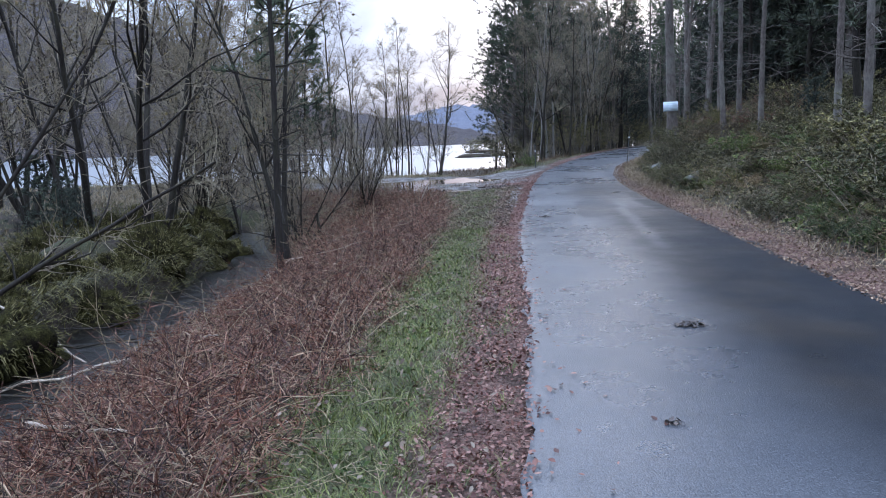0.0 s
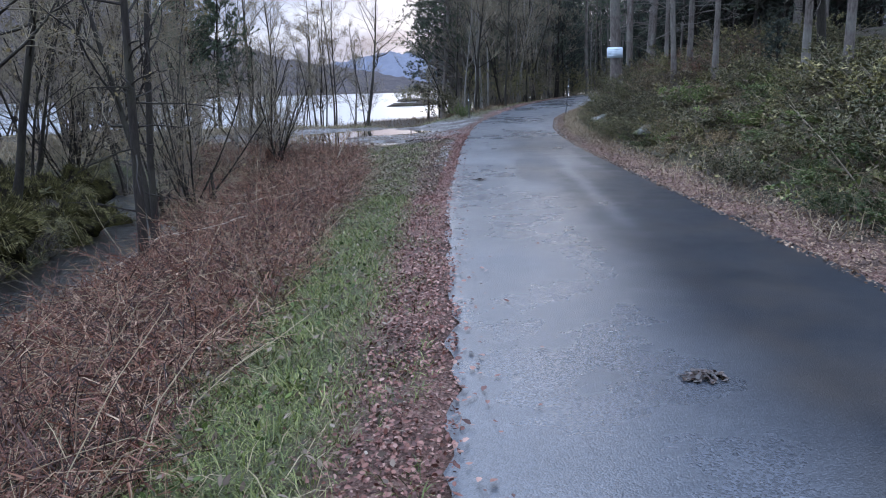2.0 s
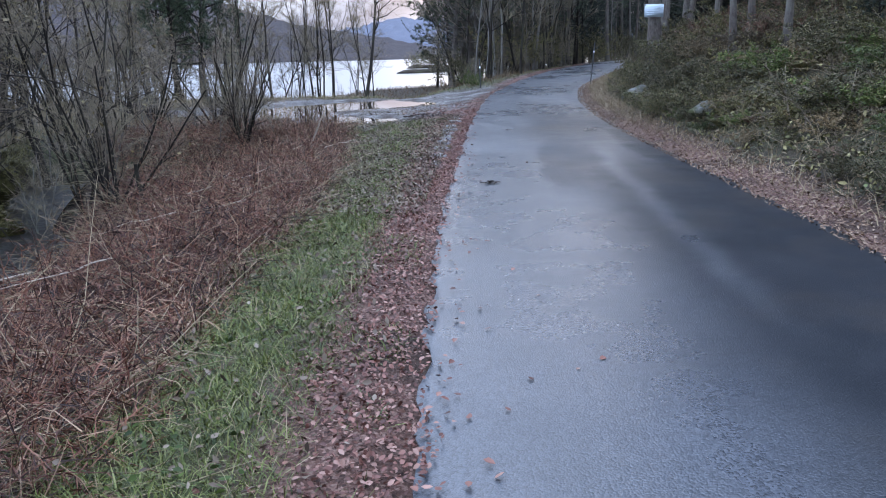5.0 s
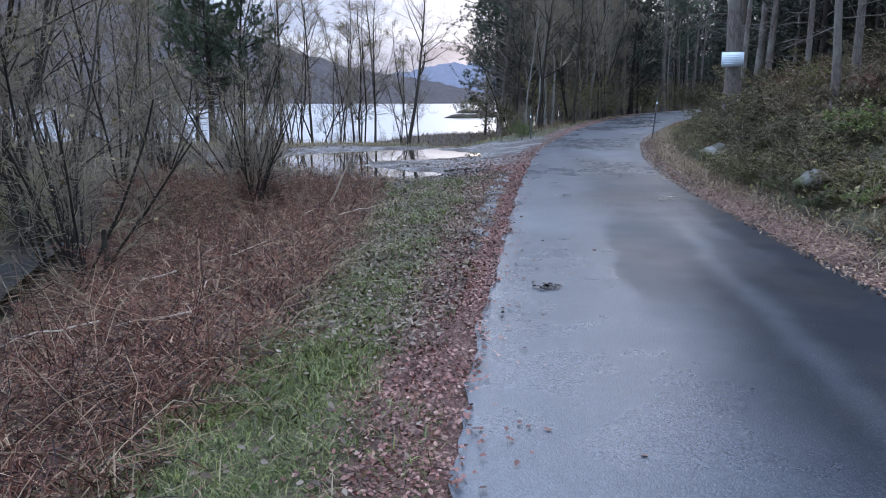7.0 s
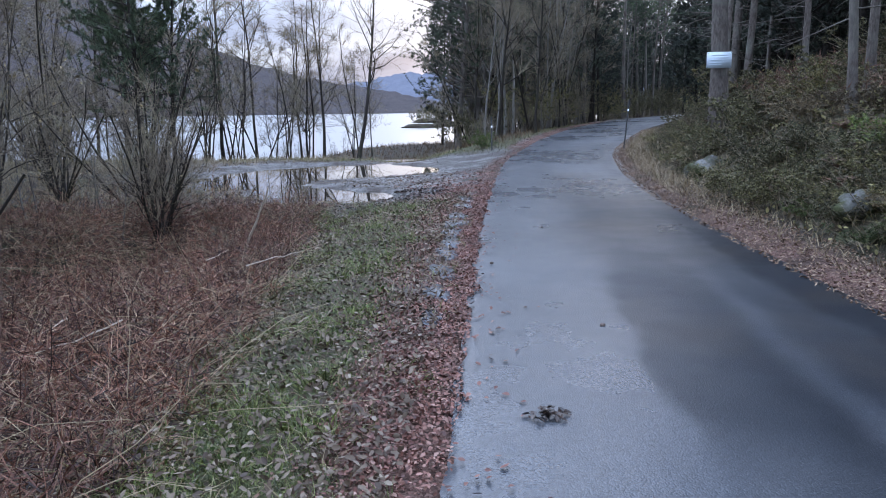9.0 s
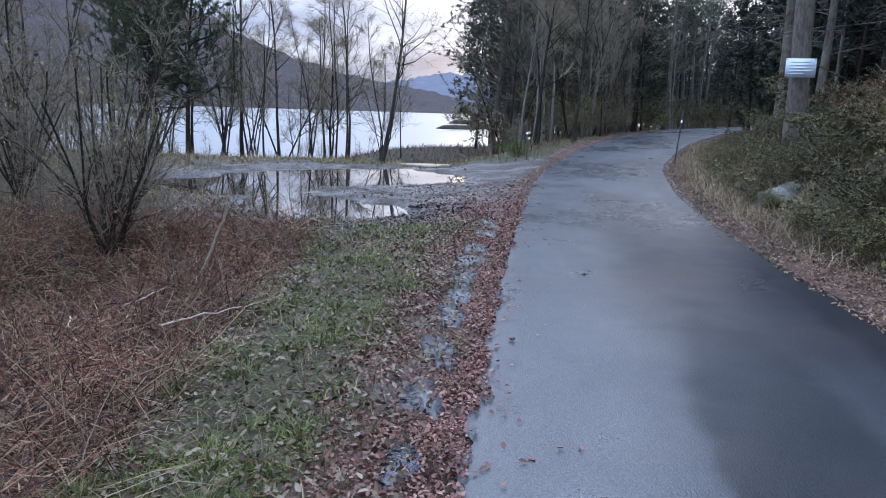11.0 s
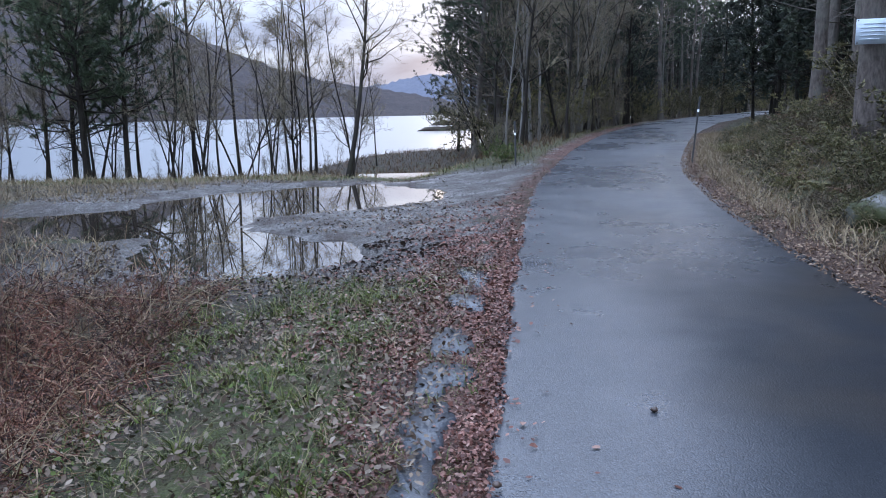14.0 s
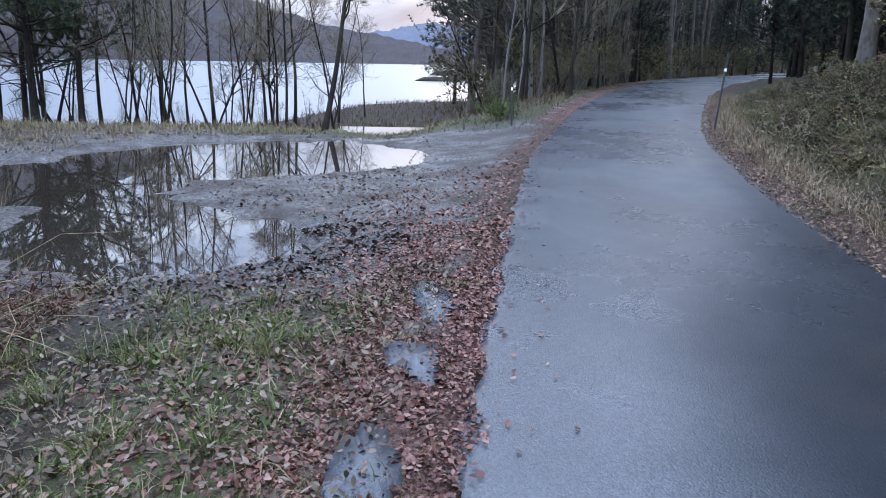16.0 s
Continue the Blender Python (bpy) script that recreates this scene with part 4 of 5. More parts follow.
for x, y, s in [(-3.2, 24.1, 0.95), (-3.9, 18.7, 0.9), (-4.9, 25.4, 0.9), (-3.6, 26.1, 0.7), (-2.7, 21.8, 0.6), (-5.6, 20.6, 0.9), (-4.3, 22.6, 1.0), (-5.6, 23.4, 1.0), (-3.4, 23.0, 0.7), (-0.7, 22.4, 0.24), (-1.3, 21.7, 0.3), (-1.7, 22.9, 0.32), (-1.0, 20.6, 0.25), (-4.1, 16.6, 0.8), (-5.3, 27.6, 0.8), (-6.5, 26, 1.0)]:
    plant(SAPLING, x, y, rng, s, 0.1)
overhang, _ = bare_tree("overhanging_tree", 311, 4.6, 0.042, 4, "dark bare tree reaching long curved branches over the brook", BARK_DARK, limbs=7, subs=4, twigs=3, low=0.3, angle=32, reach=0.3, up=0.06,
                       ways=[(0.75, 0.05, 0.75), (0.95, 0.1, 0.5), (0.5, -0.1, 0.9), (-0.2, 0.3, 1.0)])
overhang.matrix_basis = put_on_land(-5.35, 6.7, 1.0, 0)
THICKET = [bare_tree("bare_bush", 320 + i, 3.3, 0.032, 10, "leafless bush of many thin dark stems by the lay-by", BARK_DARK, limbs=6, subs=4, twigs=3, low=0.15, angle=34, reach=0.34, lean=0.24, last=50, group="bare bushes")[0] for i in range(2)]
for x, y, s in [(-3.4, 17.85, 0.9), (-2.3, 22.3, 0.75), (-2.75, 23.6, 0.8), (-6.2, 19.2, 1.2), (-3.3, 24.3, 1.0), (-4.9, 25.3, 0.9), (-6.8, 24.2, 1.0), (-6.6, 28.6, 0.9), (-8.6, 33, 1.0), (-10.5, 36, 1.1), (-12.5, 38, 1.2)]:
    plant(THICKET, x, y, rng, s, 0.08)

# the lakeside wood between road and lake
for x, y, s, kind in [(4.7, 54.5, 1.0, 0), (6.0, 55.0, 1.05, 2), (5.8, 59.0, 1.0, 1), (6.5, 57.0, 1.0, 0), (6.2, 62, 1.05, 2), (8.5, 61, 1.0, 1), (9.0, 67, 1.0, 0), (7.4, 66.5, 0.95, 1)]:
    plant([SHORE_PINE[kind]], x, y, rng, s, 0.03)
for x, y, s in [(10.2, 56.2, 1.0), (10.6, 57.6, 0.9), (7.4, 51.5, 0.8), (6.3, 50.0, 0.75), (12.0, 62, 1.0), (5.6, 49, 0.7)]:
    plant(BIRCH, x, y, rng, s, 0.05)
plant([TALL[2]], 14.2, 64.0, rng, 1.0, 0.02)
for x, y in scatter(rng, 4, 60, 52, 130, 1.9, lambda x, y: edge_l(y) - x > 1.8 and y < shore_y(x) - 3 and (x > 6 or y > 60), 5000)[:175]:
    near = float(edge_l(y)) - x
    plant((TALL + DARK + BIRCH) if near < 6 else (TALL[:2] + DARK + DARK), x, y, rng, 0.95, 0.15)
for x, y in scatter(rng, 9, 60, 66, 128, 2.6, lambda x, y: 6 < edge_l(y) - x and y > shore_y(x) - 14 and y < shore_y(x) - 1.5, 2500)[:80]:
    plant([DARK[2], DARK[0]], x, y, rng, 1.0, 0.2)
for x, y in scatter(rng, 4.2, 14, 47, 66, 1.3, lambda x, y: 1.2 < edge_l(y) - x < 6, 400)[:26]:
    plant(SAPLING, x, y, rng, 1.1, 0.2)

for x, y in scatter(rng, 4.6, 15, 46.5, 68, 1.5, lambda x, y: 1.0 < edge_l(y) - x < 7 and x > 5.2, 900)[:30]:
    plant(BIRCH + [SHORE_TREE[0], SHORE_TREE[2], SHORE_TREE[1]], x, y, rng, 0.95, 0.2, label="slender bare tree at the edge of the lakeside wood")

# the hillside wood on the other side
sign_tree = pine_tree("pine_tree", 171, 18, 0.2, 0.5, "stout lichened pine trunk carrying the notice board", branches=40, tufts=8, per=10, needle=0.34, width=0.05, dead=8, lean=0.0, group="pines of the hillside wood")
sign_tree.matrix_basis = pose(8.2, 27.32, float(land(8.2, 27.32)), 0, -3, 0)
for x, y, s, kind in [(9.5, 30.0, 0.9, 3), (9.4, 26.2, 0.85, 1), (9.0, 23.3, 1.0, 1), (8.85, 21.4, 0.95, 1), (8.85, 17.2, 1.0, 1), (8.0, 14.5, 1.0, 1), (8.3, 22.6, 0.9, 3), (10.6, 33.4, 1.0, 0), (12.6, 36.8, 1.0, 2), (11.4, 33.0, 0.9, 4)]:
    plant([TALL[kind]], x, y, rng, s, 0.03)
for x, y in scatter(rng, 8.5, 60, -12, 120, 2.2, lambda x, y: 4.4 < x - edge_r(y) < 24 and not (x < 10.5 and 12 < y < 32), 5000)[:88]:
    deep = x - float(edge_r(y))
    plant((TALL + DARK) if deep < 9 else (TALL[1:2] + DARK + DARK), x, y, rng, 0.95, 0.15)
for x, y in scatter(rng, 9, 45, 30, 112, 1.9, lambda x, y: (2.2 if y > 44 else 5) < x - edge_r(y) < 17, 4000)[:105]:
    plant(DARK + DARK + TALL[1:2], x, y, rng, 1.0, 0.15)
for x, y in scatter(rng, 11, 30, 30, 68, 1.8, lambda x, y: 6 < x - edge_r(y) < 15, 1500)[:30]:
    plant(DARK, x, y, rng, 1.0, 0.15)
# unseen trees added behind the start of the walk, for light and reflections
for x, y in scatter(rng, -34, 20, -34, -6, 4.5, lambda x, y: not (edge_l(y) - 3 < x < edge_r(y) + 3), 500)[:26]:
    plant(TALL[:2] + ALDER[:2], x, y, rng, 0.95, 0.15)


# ---------------------------------------------------------------- low plants and litter
turf_w = smooth_curve([-60, 0, 14, 18, 22, 26], [1.5, 1.45, 1.4, 1.9, 2.7, 3.0])


def verge_points(rng, n, d0, d1, y0, y1, side=-1):
    """Points by distance from the road's edge: side -1 towards the brook, 1 towards the hill."""
    y = rng.uniform(y0, y1, n)
    d = d0 + (d1 - d0) * rng.random(n)
    return (edge_l(y) - d, y, d) if side < 0 else (edge_r(y) + d, y, d)


def stuff(name, chunk, material, label, category):
    return tagged(part(name, chunk, material), label, category, kind="stuff")


def keep(mask, *arrays):
    return [a[mask] for a in arrays]


rng = np.random.default_rng(21)
# green turf strip beside the leaf litter
y = np.where(rng.random(110000) < 0.62, rng.uniform(-1, 24.2, 110000), rng.uniform(12, 24.4, 110000))
w = turf_w(y)
d = 0.5 + (w - 0.35) * rng.random(len(y)) ** 0.9
x = edge_l(y) - d
edge = np.minimum(d - 0.5, 0.5 + w - 0.3 - d)
ok = (rng.random(len(y)) < np.clip(edge / 0.25, 0.12, 1)) & (wob(x, y, 0.5, 9) + 0.9 * rng.random(len(y)) > -0.1 + 0.62 * sstep(12, 18, y)) & (wob(x, y, 0.17, 3) > -0.35 + 0.3 * sstep(12, 16, y))
x, y, d = keep(ok, x, y, d)
size = 0.75 + 0.5 * wob(x, y, 0.6, 2)
stuff("grass", blades(rng, on_land(x, y, -0.01), rng.uniform(0.07, 0.17, len(x)) * size, rng.uniform(0.006, 0.012, len(x)), 0.85), GRASS, "short green verge grass growing beside the lane", "grass")
x, y, d = verge_points(rng, 9000, 0.45, 2.2, -1, 24)
stuff("dry_grass", blades(rng, on_land(x, y, -0.01), rng.uniform(0.10, 0.26, len(x)), rng.uniform(0.004, 0.007, len(x)), 0.95), DRY, "bleached dead grass mixed into the verge", "grass")

# finer dense blades where the strip runs beside the walk
x, y, d = verge_points(rng, 60000, 0.42, 1.55, 1, 14.5)
ok = (rng.random(len(x)) < np.clip((d - 0.36) / 0.25, 0.1, 1) * np.clip((1.6 - d) / 0.3, 0.1, 1)) & (wob(x, y, 0.45, 6) + 0.8 * rng.random(len(x)) > -0.1)
x, y = keep(ok, x, y)
stuff("fine_grass", blades(rng, on_land(x, y, -0.01), rng.uniform(0.05, 0.15, len(x)), rng.uniform(0.003, 0.006, len(x)), 0.95), GRASS, "fine dense blades of the green verge", "grass")
# broad-leaved weeds among the grass
x, y, d = verge_points(rng, 13000, 0.6, 2.9, 1, 24.3)
ok = (d < turf_w(y)) & (wob(x, y, 0.4, 15) + 0.5 * rng.random(len(x)) > 0.55 - 0.2 * sstep(17, 21, y))
x, y = keep(ok, x, y)
stuff("weeds", leaves(rng, on_land(x, y, 0.02) + np.stack([0 * x, 0 * x, rng.uniform(0, 0.06, len(x))], -1), rng.uniform(0.010, 0.028, len(x)), 0.7, 1.8, 0.1), WEED, "broad green weed leaves growing through the verge", "grass")

# blades creeping into the leaf band
x, y, d = verge_points(rng, 16000, 0.08, 0.6, -1, 25)
ok = (wob(x, y, 0.5, 12) + 0.35 * rng.random(len(x)) > 0.42 - 0.35 * d) & (y < 24)
x, y = keep(ok, x, y)
stuff("grass", blades(rng, on_land(x, y, -0.01), rng.uniform(0.04, 0.13, len(x)), rng.uniform(0.004, 0.009, len(x)), 0.9), GRASS, "thin green blades creeping into the leaf band", "grass")

# longer tufts standing out of the turf
cy = np.where(rng.random(330) < 0.6, rng.uniform(13, 24, 330), rng.uniform(0, 24, 330))
cx = edge_l(cy) - (0.75 + (turf_w(cy) - 0.55) * rng.random(330))
ok = wob(cx, cy, 0.5, 9) > -0.1
cx, cy = keep(ok, cx, cy)
x, y = np.repeat(cx, 55), np.repeat(cy, 55)
off, az = 0.07 * np.sqrt(rng.random(len(x))), rng.uniform(0, PI2, len(x))
x, y = x + off * np.cos(az), y + off * np.sin(az)
big = np.repeat(rng.uniform(0.7, 1.2, len(cx)), 55)
stuff("grass_tufts", blades(rng, on_land(x, y, -0.01), rng.uniform(0.12, 0.26, len(x)) * big, rng.uniform(0.004, 0.008, len(x)), 0.55, az=az, segs=3, droop=0.5), GRASS, "long green grass tufts arching over fallen leaves", "grass")

# fallen leaves: a rusty band along the tarmac, pale ones over the turf
y = np.where(rng.random(46000) < 0.3, rng.uniform(14, 25, 46000), rng.uniform(-1, 26, 46000))
late = sstep(15, 19, y)
d = np.where(rng.random(len(y)) < 0.58 * late, rng.normal(0.62, 0.15, len(y)), np.abs(rng.normal(0.30 - 0.22 * late, 0.20 - 0.08 * late, len(y))) - 0.05 + 0.13 * wob(0 * y, y, 0.45, 2) * rng.random(len(y)))
x = edge_l(y) - d
ok = wob(x, y, 0.42, 4) + 1.1 * rng.random(len(y)) > 0.0
x, y = keep(ok, x, y)
stuff("fallen_leaves", leaves(rng, on_land(x, y, 0.008) + np.stack([0 * x, 0 * x, rng.uniform(0, 0.02, len(x))], -1), rng.uniform(0.009, 0.024, len(x)), 0.5), LITTER, "rust-brown fallen leaves banked along the tarmac edge", "leaf litter")
y = rng.uniform(25.5, 62, 5000)
x = edge_l(y) - np.abs(rng.normal(0.30, 0.16, len(y)) + 0.25 * sstep(33, 40, y) * rng.random(len(y))) + 0.05
stuff("fallen_leaves", leaves(rng, on_land(x, y, 0.012), rng.uniform(0.014, 0.03, len(x)), 0.3), LITTER, "rust-brown fallen leaves lining the bend of the lane", "leaf litter")
y = rng.uniform(-0.5, 25, 14000)
y = np.where(rng.random(len(y)) < 0.8, rng.uniform(13, 24.5, len(y)), y)
x = edge_l(y) - rng.uniform(0.1, 1.0, len(y)) * (turf_w(y) + 0.3)
stuff("pale_leaves", leaves(rng, on_land(x, y, 0.03) + np.stack([0 * x, 0 * x, rng.uniform(0, 0.05, len(x))], -1), rng.uniform(0.011, 0.030, len(x)), 0.65, 1.9), PALE_LEAF, "pale curled birch leaves lying in the grass", "leaf litter")
x, y, d = verge_points(rng, 9000, -1.3, 0.0, -1, 40)
ok = rng.random(len(x)) < np.exp(d * 7)
x, y = keep(ok, x, y)
stuff("road_leaves", leaves(rng, np.stack([x, y, road_z(y) + 0.022], -1), rng.uniform(0.015, 0.035, len(x)), 0.2), LITTER, "wet leaf scraps strewn over the edge of the lane", "leaf litter")
y = rng.uniform(21.5, 30, 10500)
x = edge_l(y) - np.abs(rng.normal(0.7, 0.75, len(y))) - 0.1
ok = (puddle_in(x, y) < -0.1) & (rng.random(len(y)) < 1.1 - 0.9 * sstep(23, 29, y)) & (wob(x, y, 0.4, 3) > -0.35)
x, y = keep(ok, x, y)
stuff("bay_leaves", leaves(rng, on_land(x, y, 0.01), rng.uniform(0.016, 0.04, len(x)), 0.4), LITTER, "red-brown leaves trodden into the mouth of the lay-by", "leaf litter")
# needles and leaves under the hill bank
x, y, d = verge_points(rng, 34000, -0.15, 0.85, 1, 48, 1)
stuff("needle_litter", leaves(rng, on_land(x, y, 0.012), rng.uniform(0.009, 0.022, len(x)), 0.45, 2.4), NEEDLE_LITTER, "brown needles and leaves under the hill bank", "leaf litter")
# wet black leaves at the puddle's lip
y = rng.uniform(22.7, 26.8, 9000)
x = rng.uniform(-3.5, 2.3, len(y))
pin = puddle_in(x, y)
ok = (pin < -0.08) & (pin > -0.95) & (y < 26.2 + 0.4 * rng.random(len(y))) & (edge_l(y) - x > 0.5)
x, y = keep(ok, x, y)
stuff("wet_leaves", leaves(rng, on_land(x, y, 0.012), rng.uniform(0.025, 0.055, len(x)), 0.45), WET_LEAF, "black sodden leaves heaped at the puddle edge", "leaf litter")

# dead bracken on the slope down to the brook
def bracken(rng, x, y, length, lean0, lean1):
    n = len(x)
    az, tip = rng.uniform(0, PI2, n), rng.uniform(lean0, lean1, n)
    way = np.stack([np.cos(az) * np.sin(tip), np.sin(az) * np.sin(tip), np.cos(tip)], -1)
    P = grow(rng, on_land(x, y, -0.02), way, length, 4, 0.24, -0.3)
    P[:, :, 2] = np.maximum(P[:, :, 2], land(P[:, :, 0], P[:, :, 1]) + 0.02)
    return P


y = rng.uniform(-1.5, 24, 30000)
x = edge_l(y) - (turf_w(y) - 0.1 + 5.2 * rng.random(len(y)) ** 1.15)
ok = (x > stream_x(y) + 0.75) & (wob(x, y, 0.45, 5) + rng.random(len(y)) > -0.2) & (y + 0.1 * (edge_l(y) - x) < 24.3)
x, y = keep(ok, x, y)
hgt = np.clip((x - stream_x(y) - 0.6) / 1.4, 0.2, 1) * (0.8 + 0.35 * wob(x, y, 1.3, 3)) * np.clip((edge_l(y) - x - turf_w(y) + 0.45) / 0.8, 0.35, 1)
P = bracken(rng, x, y, rng.uniform(0.4, 1.1, len(x)) * hgt, 0.25, 1.25)
stalks = tubes(P[:17000], taper(len(P[:17000]), 4, 0.0036, 0.0016), 3)
b, wv, _, _ = spawn(rng, P[:14000], taper(len(P[:14000]), 4, 0.004, 0.002), 12, 0.2, 1.0, 60)
n = len(b)
s = unit(np.cross(wv, unit(rng.normal(0, 1, wv.shape)))) * rng.uniform(0.0015, 0.005, (n, 1))
L = rng.uniform(0.03, 0.16, (n, 1))
fronds = np.stack([b - s, b + s, b + wv * L + np.array([[0, 0, -0.3]]) * L], 1).reshape(-1, 3), np.arange(n * 3).reshape(-1, 3)
stuff("dead_bracken", joined(stalks, fronds), BRACKEN, "tangled red-brown dead bracken on the stream bank", "bracken")
# matted frond scraps under the stalks
pick = rng.integers(0, len(x), 46000)
mx, my = x[pick] + rng.normal(0, 0.06, len(pick)), y[pick] + rng.normal(0, 0.06, len(pick))
lift = np.stack([0 * mx, 0 * mx, rng.uniform(-0.02, 0.24, len(mx)) * hgt[pick]], -1)
stuff("bracken_litter", blades(rng, on_land(mx, my) + lift, rng.uniform(0.08, 0.32, len(mx)), rng.uniform(0.004, 0.010, len(mx)), 1.15, droop=0.55), BRACKEN, "matted brown bracken fronds lying on the bank", "bracken")
# bleached straw among it
ok = rng.random(len(x)) < 0.13 + 0.10 * sstep(10, 16, y)
xs, ys_ = keep(ok, x, y)
P = bracken(rng, xs, ys_, rng.uniform(0.4, 1.25, len(xs)), 0.7, 1.4)
stuff("straw", tubes(P, taper(len(P), 4, 0.0035, 0.0018), 3), DRY, "bleached straw stalks lying over the bracken", "grass")

# moss and tussock on the far bank of the brook
y = rng.uniform(0, 30, 36000)
x = stream_x(y) - 0.55 - 9 * rng.random(len(y)) ** 1.9
ok = (wob(x, y, 0.8, 4) + 0.5 * wob(x, y, 0.3, 1) > -0.05) & (y + 0.3 * (edge_l(y) - x) < 27)
x, y = keep(ok, x, y)
stuff("moss_tussocks", blades(rng, on_land(x, y, -0.02), rng.uniform(0.12, 0.42, len(x)), rng.uniform(0.008, 0.02, len(x)), 0.9, droop=0.9), MOSSY, "mossy drooping tussocks on the dark brook bank", "grass")
y = rng.uniform(4, 40, 15000)
x = stream_x(y) - 1.6 - 18 * rng.random(len(y))
stuff("bog_grass", blades(rng, on_land(x, y, -0.02), rng.uniform(0.15, 0.45, len(x)), rng.uniform(0.012, 0.026, len(x)), 0.8, droop=0.8), DRY, "yellowed grass on the floor of the wet wood", "grass")

# rough grass round the lay-by's wooded side
x, y = rng.uniform(-13, -0.3, 21000), rng.uniform(21.5, 37, 21000)
ok = (edge_l(y) - x > np.where(y < 26, 2.6, 4.4) + 0.6 * sstep(28, 33, y) + 0.5 * rng.random(len(x))) & (puddle_in(x, y) < -0.12) & (wob(x, y, 0.7, 6) > -0.5)
x, y = keep(ok, x, y)
stuff("rough_grass", blades(rng, on_land(x, y, -0.02), rng.uniform(0.15, 0.5, len(x)), rng.uniform(0.007, 0.014, len(x)), 0.7), DRY, "rough withered grass at the wooded side of the lay-by", "grass")

# grass berm behind the puddle, and the heath on the point
x, y = rng.uniform(-24, 3.2, 16000), 35.6 + 4.6 * rng.random(16000) ** 1.4
ok = (edge_l(y) - x > 1.0) & ((x < 0.2) | (y > 36.5))
x, y = keep(ok, x, y)
half = rng.random(len(x)) < 0.3
stuff("berm_grass", blades(rng, on_land(x[half], y[half], -0.02), rng.uniform(0.08, 0.26, half.sum()), rng.uniform(0.012, 0.025, half.sum()), 0.6), DRY, "tawny grass on the low berm behind the puddle", "grass")
stuff("berm_grass", blades(rng, on_land(x[~half], y[~half], -0.02), rng.uniform(0.05, 0.17, (~half).sum()), rng.uniform(0.012, 0.025, (~half).sum()), 0.6), GRASS, "green grass on the low berm behind the puddle", "grass")
x, y = rng.uniform(-26, 9, 16000), rng.uniform(39, 73, 16000)
ok = (y < shore_y(x) - 0.8) & (edge_l(y) - x > 1) & (((x - 1.5) / 1.8) ** 2 + ((y - 40.6) / 3.2) ** 2 > 1)
x, y = keep(ok, x, y)
stuff("shore_heath", blades(rng, on_land(x, y, -0.02), rng.uniform(0.15, 0.5, len(x)), rng.uniform(0.02, 0.04, len(x)), 0.6), leafy("shore_heath", [(0.055, 0.032, 0.016), (0.135, 0.078, 0.040), (0.21, 0.14, 0.075)]), "russet heath and rushes along the lake shore", "grass")
x, y, d = verge_points(rng, 6500, 0.5, 3.2, 33, 60)
ok = y > 34.5 + 0.4 * d
x, y = keep(ok, x, y)
stuff("verge_grass", blades(rng, on_land(x, y, -0.02), rng.uniform(0.05, 0.2, len(x)), rng.uniform(0.01, 0.02, len(x)), 0.8), MOSSY, "mixed green grass on the bend's lakeside verge", "grass")
# tan grass at the foot of the hill bank
x, y, d = verge_points(rng, 42000, 0.25, 3.0, 4, 46, 1)
ok = rng.random(len(x)) < np.clip(0.25 + 0.75 * sstep(19, 25, y), 0, 1) * np.clip(1.6 - 0.6 * d, 0.25, 1)
x, y = keep(ok, x, y)
stuff("dry_grass", blades(rng, on_land(x, y, -0.02), rng.uniform(0.14, 0.42, len(x)), rng.uniform(0.006, 0.012, len(x)), 0.75), DRY, "tan withered grass at the foot of the bank", "grass")
# rusty bracken round the notice tree
x, y, d = verge_points(rng, 7000, 1.3, 6.0, 22, 42, 1)
ok = (wob(x, y, 1.0, 2) > -0.3 + 0.5 * (y < 26)) & (d > 2.6 + 0.8 * rng.random(len(d)))
x, y = keep(ok, x, y)
P = bracken(rng, x, y, rng.uniform(0.35, 0.9, len(x)), 0.2, 1.1)
b, wv, _, _ = spawn(rng, P, taper(len(P), 4, 0.005, 0.003), 8, 0.25, 1.0, 65)
n = len(b)
s = unit(np.cross(wv, unit(rng.normal(0, 1, wv.shape)))) * rng.uniform(0.012, 0.03, (n, 1))
L = rng.uniform(0.08, 0.24, (n, 1))
fronds = np.stack([b - s * 0.5, b + s * 0.5, b + wv * L], 1).reshape(-1, 3), np.arange(n * 3).reshape(-1, 3)
stuff("rusty_bracken", joined(tubes(P, taper(len(P), 4, 0.005, 0.002), 3), fronds), RUST, "rust-red dead bracken under the pines on the bank", "bracken")
x, y, d = verge_points(rng, 1600, 0.9, 5.0, 2, 30, 1)
P = bracken(rng, x, y, rng.uniform(0.3, 0.8, len(x)), 0.2, 1.1)
stuff("withered_stalks", tubes(P, taper(len(P), 4, 0.0045, 0.002), 3), DRY, "withered pale stalks hanging over the hill bank", "grass")
# low leafy undergrowth between the shrubs of the bank
def bank_leaves(rng, n, y0, y1, mat, label, seed):
    x, y, d = verge_points(rng, n, 0.8, 6.0, y0, y1, 1)
    clump = wob(x, y, 0.55, seed) + 0.5 * wob(x, y, 0.2, seed + 2)
    ok = clump + 0.5 * rng.random(n) > 0.0
    x, y, d, clump = keep(ok, x, y, d, clump)
    high = (0.08 + 0.42 * np.clip(clump, 0, 1)) * np.clip((d - 0.6) / 1.0, 0.2, 1)
    P = on_land(x, y, 0.02) + np.stack([0 * x, 0 * x, high * rng.random(len(x)) ** 0.6], -1)
    stuff("undergrowth", leaves(rng, P, rng.uniform(0.018, 0.05, len(x)), 0.8, 1.8, 0.1), mat, label, "undergrowth")


